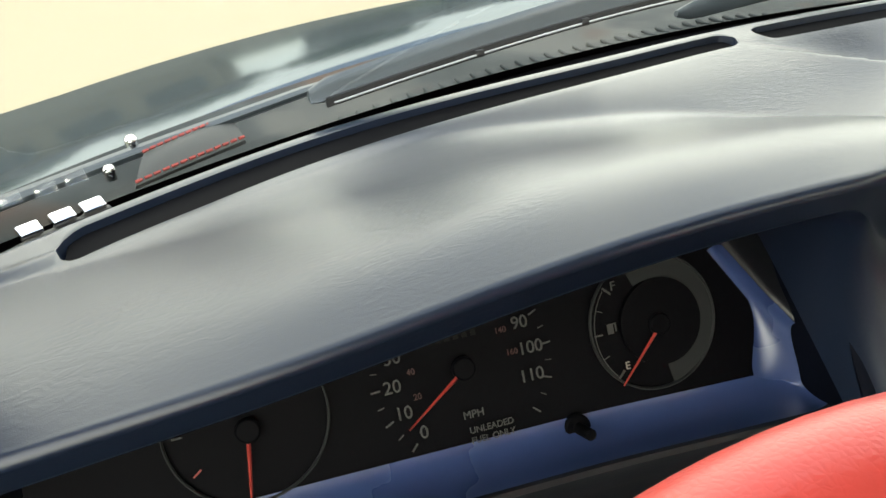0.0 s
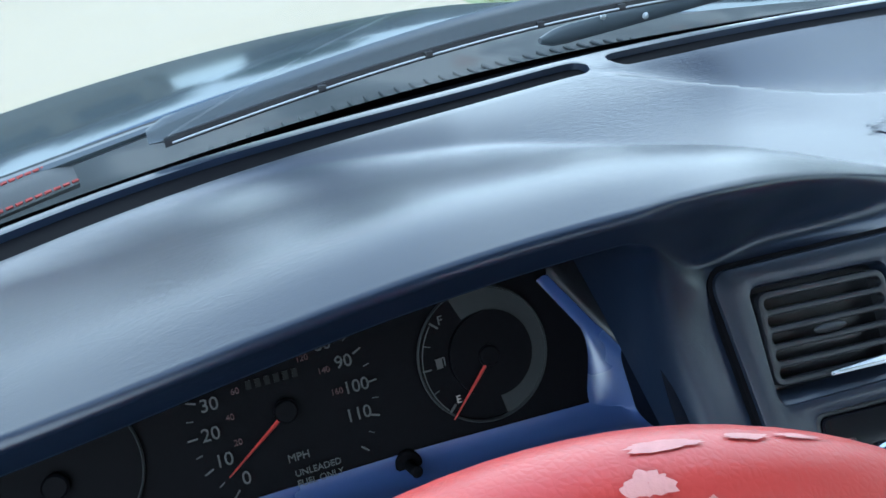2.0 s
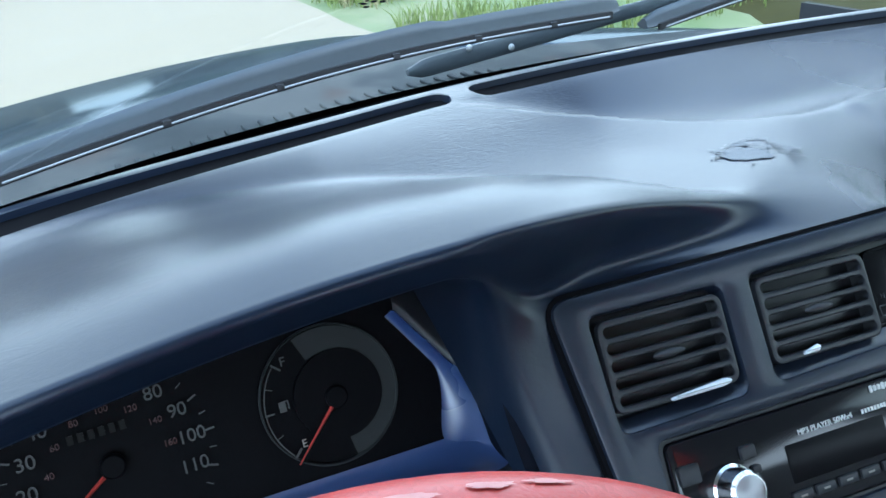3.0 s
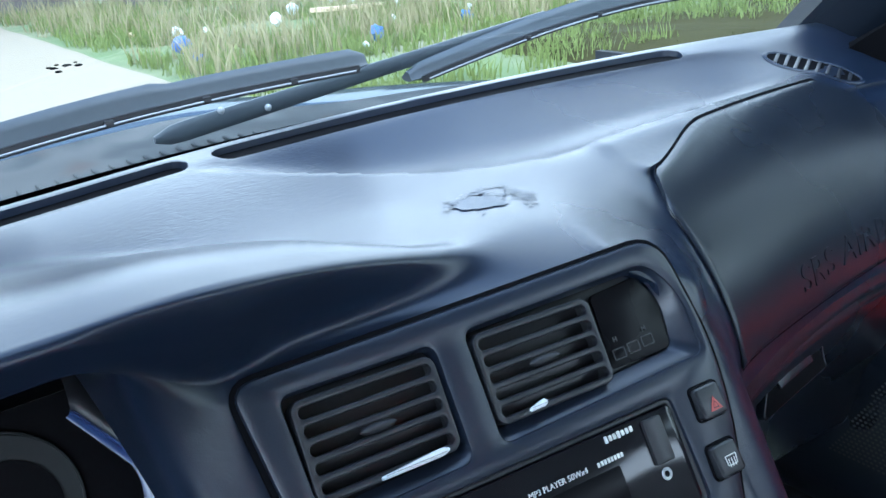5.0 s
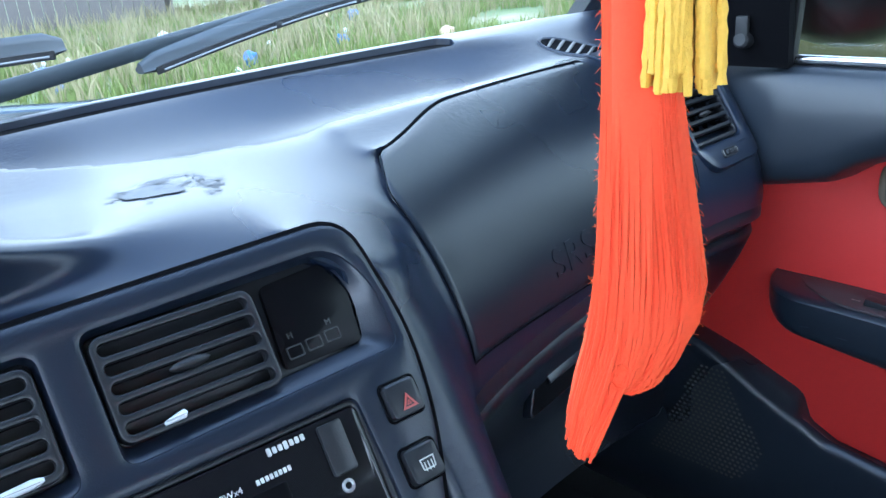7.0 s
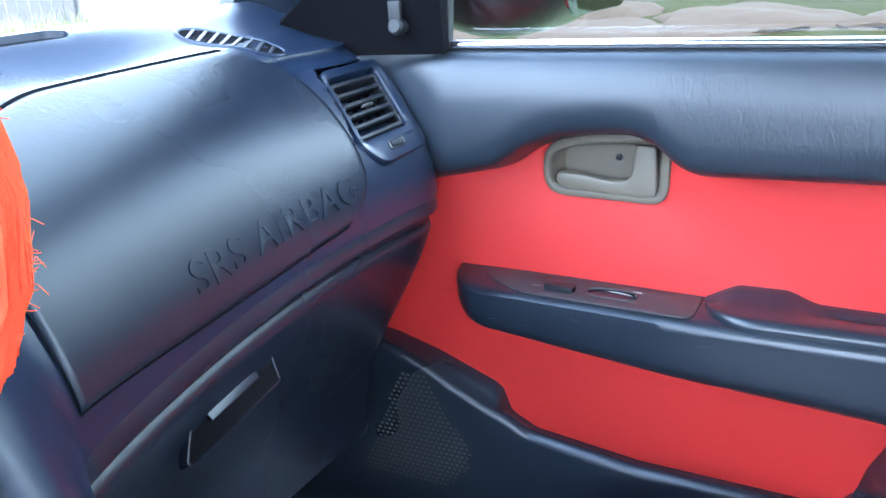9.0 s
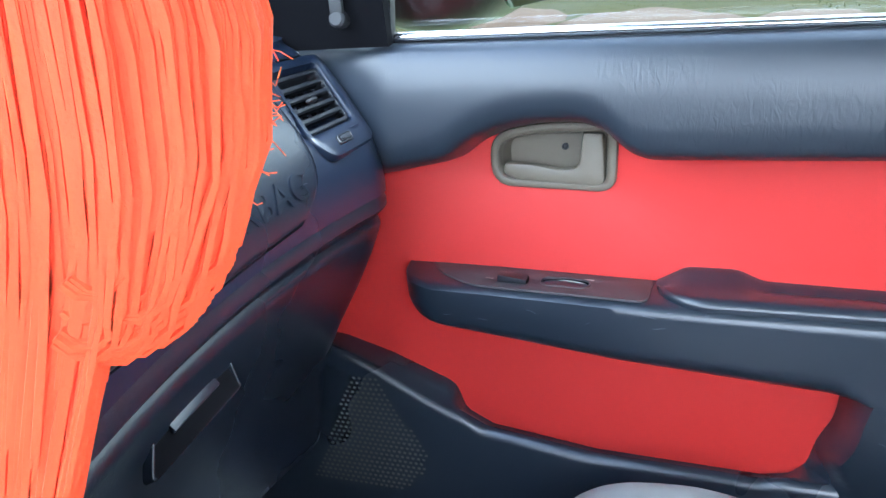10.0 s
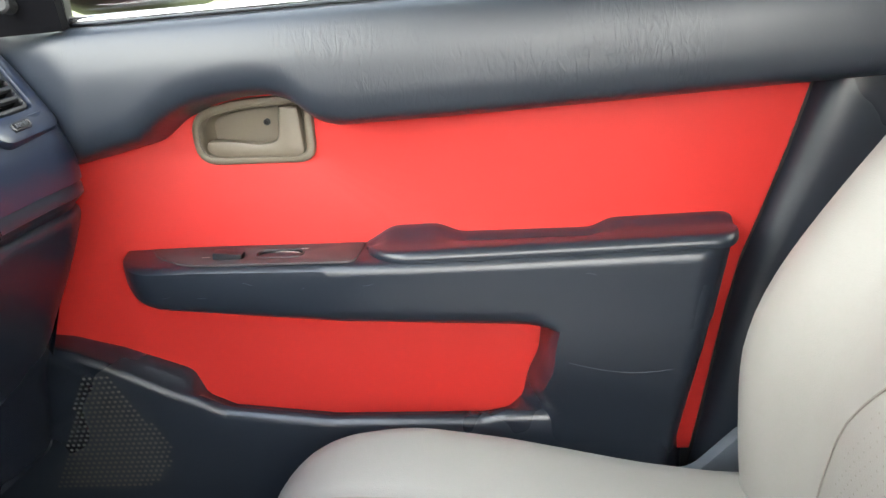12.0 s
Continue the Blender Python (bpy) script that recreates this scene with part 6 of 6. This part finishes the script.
# ---- ground and what lies outside ----
def ground_material():
    m = material("grassy_ground", (0.10, 0.14, 0.045), 0.95, bump=0.8, scale=12, vary=0.3)
    n, l = m.node_tree.nodes, m.node_tree.links
    p = n["Principled BSDF"]
    tc, a, r = n.new("ShaderNodeTexCoord"), n.new("ShaderNodeTexNoise"), n.new("ShaderNodeValToRGB")
    a.inputs["Scale"].default_value, a.inputs["Detail"].default_value = 0.7, 8
    l.new(tc.outputs["Object"], a.inputs["Vector"])
    l.new(a.outputs["Fac"], r.inputs["Fac"])
    e = r.color_ramp.elements
    e.new(0.5)
    for s, (pos, c) in zip(e, ((0.36, (0.11, 0.15, 0.05)), (0.52, (0.16, 0.18, 0.08)), (0.68, (0.26, 0.23, 0.15)))):
        s.position, s.color = pos, (*c, 1)
    l.new(r.outputs["Color"], p.inputs["Base Color"])
    return m


bm = bmesh.new()
xs = [-3000, -300, -60, *steps(-30, 30, 60), 60, 300, 3000]
grid(bm, [[Vector((x, y, 0.05 * noise.noise((x * 0.4, y * 0.4, 0)) if abs(x) < 29 and abs(y) < 29 else 0)) for x in xs] for y in xs])
structure(part("ground", bm, ground_material()), "rough grassy ground", "ground")
bm = bmesh.new()
rows = []
for y in steps(1.7, 40, 66):
    rows.append([Vector((x, y, 0.075)) for x in (-14, -6, -1, 1.75 + 0.10 * noise.noise((y * 0.8, 0, 0)), 1.80 + 0.10 * noise.noise((y * 0.8, 0, 0)))])
    rows[-1][-1].z = -0.05
grid(bm, rows)
structure(part("pavement", bm, CONCRETE), "pale sunlit concrete yard", "pavement")

# grass
BLADE = material("grass_blade", (0.165, 0.20, 0.060), 0.7, spec=0.15, vary=0.35, low=0.8)
STRAW = material("dry_grass", (0.27, 0.24, 0.135), 0.8, spec=0.15, vary=0.3, low=0.8)
rng = random.Random(21)
def tufts(count, area, height, mat, name, label, blades=7):
    verts, faces = [], []
    for _ in range(count):
        x, y = rng.uniform(*area[0]), rng.uniform(*area[1])
        if x < 2.0 and y > 3.5:
            continue
        if noise.noise((x * 0.6, y * 0.6, 3)) < -0.15:
            continue
        for _ in range(blades):
            bx, by = x + rng.gauss(0, 0.05), y + rng.gauss(0, 0.05)
            h, a, w = height * rng.uniform(0.5, 1.3), rng.uniform(0, 6.28), rng.uniform(0.004, 0.009)
            dx, dy, lx, ly = math.cos(a) * w, math.sin(a) * w, rng.gauss(0, 0.3) * h, rng.gauss(0, 0.3) * h
            i = len(verts)
            verts += [(bx - dx, by - dy, -0.02), (bx + dx, by + dy, -0.02), (bx + lx * 0.4 + dx * 0.7, by + ly * 0.4 + dy * 0.7, h * 0.6), (bx + lx * 0.4 - dx * 0.7, by + ly * 0.4 - dy * 0.7, h * 0.6), (bx + lx, by + ly, h)]
            faces += [(i, i + 1, i + 2, i + 3), (i + 3, i + 2, i + 4)]
    me = bpy.data.meshes.new(name)
    me.from_pydata(verts, [], faces)
    me.materials.append(mat)
    tagged(new(name, me), label, "grass", kind="stuff")
tufts(5200, ((1.9, 11), (4.5, 16)), 0.17, BLADE, "grass", "rough green grass", 8)
tufts(1300, ((1.9, 11), (6.5, 16)), 0.36, STRAW, "grass", "dry straw-coloured grass", 8)
SHORT = material("short_grass", (0.036, 0.045, 0.011), 0.8, spec=0.05, vary=0.35, low=0.8)
tufts(2200, ((5.0, 16), (-3, 6)), 0.07, SHORT, "grass", "short grass beside the car", 6)

# bare earth beside the car
EARTH = material("trodden_earth", (0.046, 0.043, 0.016), 0.95, spec=0.03, bump=0.8, scale=9, vary=0.45, low=0.9)
bm = bmesh.new()
grid(bm, [[Vector((x, y, 0.062 + 0.03 * noise.noise((x * 0.6, y * 0.6, 5)) - 0.12 * (1 - smooth(0.0, 0.6, min(x - 4.0, 20 - x, y + 9.0, 6.4 - y) + 0.5 * noise.noise((x * 0.7, y * 0.7, 9)))))) for x in steps(3.6, 20.4, 56)] for y in steps(-9.4, 6.8, 54)])
structure(part("earth_patch", bm, EARTH), "trodden bare earth with thin grass", "ground")

# stones beside the car
for x, y, s, fl in ((8.6, 2.4, 1.2, 0.16), (9.4, 1.1, 1.5, 0.22), (8.2, 3.9, 0.6, 0.13), (10.4, 2.8, 1.0, 0.2), (9.0, -0.6, 1.1, 0.18)):
    st = thing("flat_rock", "flat pale sandstone rock lying in the grass", "rock", "rocks")
    bm = bmesh.new()
    bmesh.ops.create_icosphere(bm, subdivisions=4, radius=1.0)
    for v in bm.verts:
        k = 1 + 0.35 * noise.noise(v.co * 1.3 + Vector((x, y, 0))) + 0.08 * noise.noise(v.co * 5)
        v.co = Vector((x, y, 0)) + Vector((v.co.x * s * k, v.co.y * s * 0.7 * k, v.co.z * fl * k))
    part("stone", bm, STONE, st)

# litter in the grass
plank = thing("plank", "raw timber plank lying in the grass", "plank")
bm = bmesh.new()
box(bm, (1.5, 0.16, 0.05), pose(5.0, 9.2, 0.16, 0, 4, 28), 0.006)
part("board", bm, PLANK, plank)
for i in range(26):
    lit = tagged(new("litter"), "crumpled scrap of litter in the grass", "litter", "litter")
    x, y = rng.uniform(2.3, 7.5), rng.uniform(6.0, 11.5)
    s = rng.uniform(0.03, 0.10)
    bm = bmesh.new()
    bmesh.ops.create_icosphere(bm, subdivisions=2, radius=s)
    for v in bm.verts:
        v.co = Vector((x, y, 0.10)) + v.co * (1 + 0.5 * noise.noise(v.co * 30 + Vector((i, 0, 0)))) * Vector((1.3, 1, 0.6)).length / 1.9
    part("scrap", bm, (PALETRASH, PLANK, PALETRASH, BLUETRASH)[i % 4], lit)
# sheds
def shed(x, y, w, h, turn, label):
    s = thing("shed", label, "shed")
    m0 = pose(x, y, 0, 0, 0, turn)
    k = int(w / 0.18)
    for i in range(k):
        bm = bmesh.new()
        box(bm, (0.17, 0.03, h + 0.04 * (i % 3)), m0 @ Matrix.Translation((-w / 2 + 0.18 * (i + 0.5), 0.01 * (i % 2), h / 2)))
        part("plank", bm, WOOD, s)
    bm = bmesh.new()
    box(bm, (w + 0.3, 2.2, 0.08), m0 @ Matrix.Translation((0, 1.0, h + 0.06)) @ Matrix.Rotation(radians(6), 4, "X"))
    part("roof", bm, DULL, s)
    for q in (-1, 1):
        bm = bmesh.new()
        box(bm, (0.04, 2.0, h), m0 @ Matrix.Translation((q * w / 2, 1.0, h / 2)))
        part("side_wall", bm, WOOD, s)
shed(5.4, 14.5, 3.0, 2.2, -12, "weathered grey timber shed")
shed(9.5, 13.0, 2.6, 2.0, -30, "weathered grey timber lean-to")
shed(2.6, 17.0, 2.0, 1.8, 5, "weathered grey timber hut")


# far village that shows as reflections in the bonnet
def house(x, y, w, d, h, turn, wall, label):
    hs = thing("house", label, "house", "far houses")
    m0 = pose(x, y, 0, 0, 0, turn)
    bm = bmesh.new()
    box(bm, (w, d, h), m0 @ Matrix.Translation((0, 0, h / 2)))
    part("wall", bm, wall, hs)
    bm = bmesh.new()
    grid(bm, [[m0 @ Vector((a, -d * 0.6, h - 0.1)), m0 @ Vector((a, 0, h + d * 0.35)), m0 @ Vector((a, d * 0.6, h - 0.1))] for a in (-w * 0.55, w * 0.55)])
    thicken(bm, 0.12)
    part("roof", bm, WOOD, hs)
    for i in range(3):
        bm = bmesh.new()
        box(bm, (0.9, 0.1, 1.1), m0 @ Matrix.Translation((-w * 0.33 + w * 0.33 * i, -d / 2 - 0.02, h * 0.55)))
        part("window", bm, GLOSS, hs)


house(-8.5, 13.5, 4, 4, 3.0, 8, BRICKRED, "village house with red plastered walls")
house(-14, 14, 5, 4, 2.8, 14, WHITE, "pale village house with dark windows")
house(-2.5, 14, 4, 4, 2.8, -4, CONCRETE, "cream plastered low village house")
house(6.5, 34, 7, 5, 2.8, -10, WHITE, "pale village house with dark windows")


def tree(x, y, h, seed):
    tr = thing("tree", "green leafy tree beside the village yard", "tree", "far trees")
    r = random.Random(seed)
    bm = bmesh.new()
    tube(bm, [(x, y, 0), (x + 0.1, y, h * 0.4), (x + 0.15, y + 0.1, h * 0.8)], lambda t: lerp(0.16, 0.05, t), 8)
    for _ in range(5):
        a = r.uniform(0, 6.28)
        tube(bm, [(x + 0.1, y, h * 0.45), (x + 0.1 + 0.8 * math.cos(a), y + 0.8 * math.sin(a), h * 0.7)], lambda t: lerp(0.06, 0.02, t), 6)
    part("trunk", bm, WOOD, tr)
    verts, faces = [], []
    for _ in range(2200):
        d = Vector((r.gauss(0, 1), r.gauss(0, 1), r.gauss(0, 1))).normalized() * r.uniform(0.35, 1.0)
        if noise.noise(d * 2.2 + Vector((seed, 0, 0))) < -0.12:
            continue
        c = Vector((x + d.x * h * 0.30, y + d.y * h * 0.30, h * 0.68 + d.z * h * 0.32))
        u, v = Vector((r.gauss(0, 1), r.gauss(0, 1), r.gauss(0, 1))).normalized() * 0.24, Vector((r.gauss(0, 1), r.gauss(0, 1), r.gauss(0, 1))).normalized() * 0.18
        i = len(verts)
        verts += [c - u, c - v, c + u, c + v]
        faces.append((i, i + 1, i + 2, i + 3))
    me = bpy.data.meshes.new("crown")
    me.from_pydata(verts, [], faces)
    me.materials.append(LEAF)
    crown = new("crown", me)
    crown.parent = tr


for i, (x, y, h) in enumerate(((-12, 17, 6.5), (-5.5, 15.5, 6), (-9, 18, 7), (-17, 18, 7), (2.5, 19, 6.5), (-1.5, 17, 6.5), (-14, 22, 9), (-22, 19, 9), (17.5, 2, 10), (18, -3, 10), (18, 7, 10), (17.5, -8, 10), (19, 12, 10), (18, -13, 10))):
    tree(x, y, h, i + 1)

# bright number strip at the foot of the glass
strip = thing("chassis_strip", "small bright metal strip with bars at the windscreen's foot", "metal strip")
bm = bmesh.new()
tube(bm, [(-0.560, 0.5035, 0.9385), (-0.536, 0.523, 0.940), (-0.505, 0.541, 0.9415)], 0.0045, 8, 0.5)
part("base", bm, RUBBER, strip)
for x, y, ln in ((-0.5425, 0.5195, 0.012), (-0.5275, 0.5295, 0.013), (-0.5130, 0.5375, 0.013)):
    bm = bmesh.new()
    box(bm, (ln, 0.0075, 0.005), Matrix.Translation((x, y, 0.946)) @ Matrix.Rotation(0.55, 4, "Z") @ Matrix.Rotation(0.5, 4, "X"), 0.0014, 2)
    part("bar", bm, STEEL, strip)
for p in ((-0.4942, 0.6270, 0.9490), (-0.509, 0.6084, 0.9385)):
    nut = tagged(new("wiper_nut"), "small bright metal nut on the wiper arm", "nut", "wiper nuts")
    bm = bmesh.new()
    spin_profile(bm, [(0.0, 0.004), (0.0022, 0.0036), (0.0036, 0.0020), (0.0040, 0.0), (0.0040, -0.006)], Matrix.Translation(p), 20)
    part("dome", bm, STEEL, nut)

# dark band with red stitching, a solid stand-in for a reflection in the windscreen
strap = thing("reflection_strap", "dark grey band with red stitched edges, added for a reflection in the glass", "strap")
def strap_point(u, v):
    lo = Vector((-0.492, 0.566, 0.9420)).lerp(Vector((-0.425, 0.606, 0.9450)), u)
    hi = Vector((-0.486, 0.598, 0.9500)).lerp(Vector((-0.431, 0.643, 0.9500)), u)
    return lo.lerp(hi, v) + Vector((0, 0, 0.004 * math.sin(math.pi * v) * math.sin(math.pi * clamp(u, 0.02, 0.98)) ** 0.5))
bm = bmesh.new()
grid(bm, [[strap_point(u, v) for v in steps(0, 1, 8)] for u in steps(0, 1, 16)])
thicken(bm, 0.003)
part("band", bm, material("reflection_grey", (0.05, 0.052, 0.052), 0.8, bump=0.4, scale=700), strap)
for v in (0.04, 0.94):
    bm = bmesh.new()
    for k in range(13):
        u = 0.03 + 0.94 * k / 12
        tube(bm, [strap_point(u - 0.027, v) + Vector((0, 0, 0.0016)), strap_point(u + 0.027, v) + Vector((0, 0, 0.0016))], 0.0010, 5)
    part("stitching", bm, BRICKRED, strap, "red stitching of the imitated reflection")
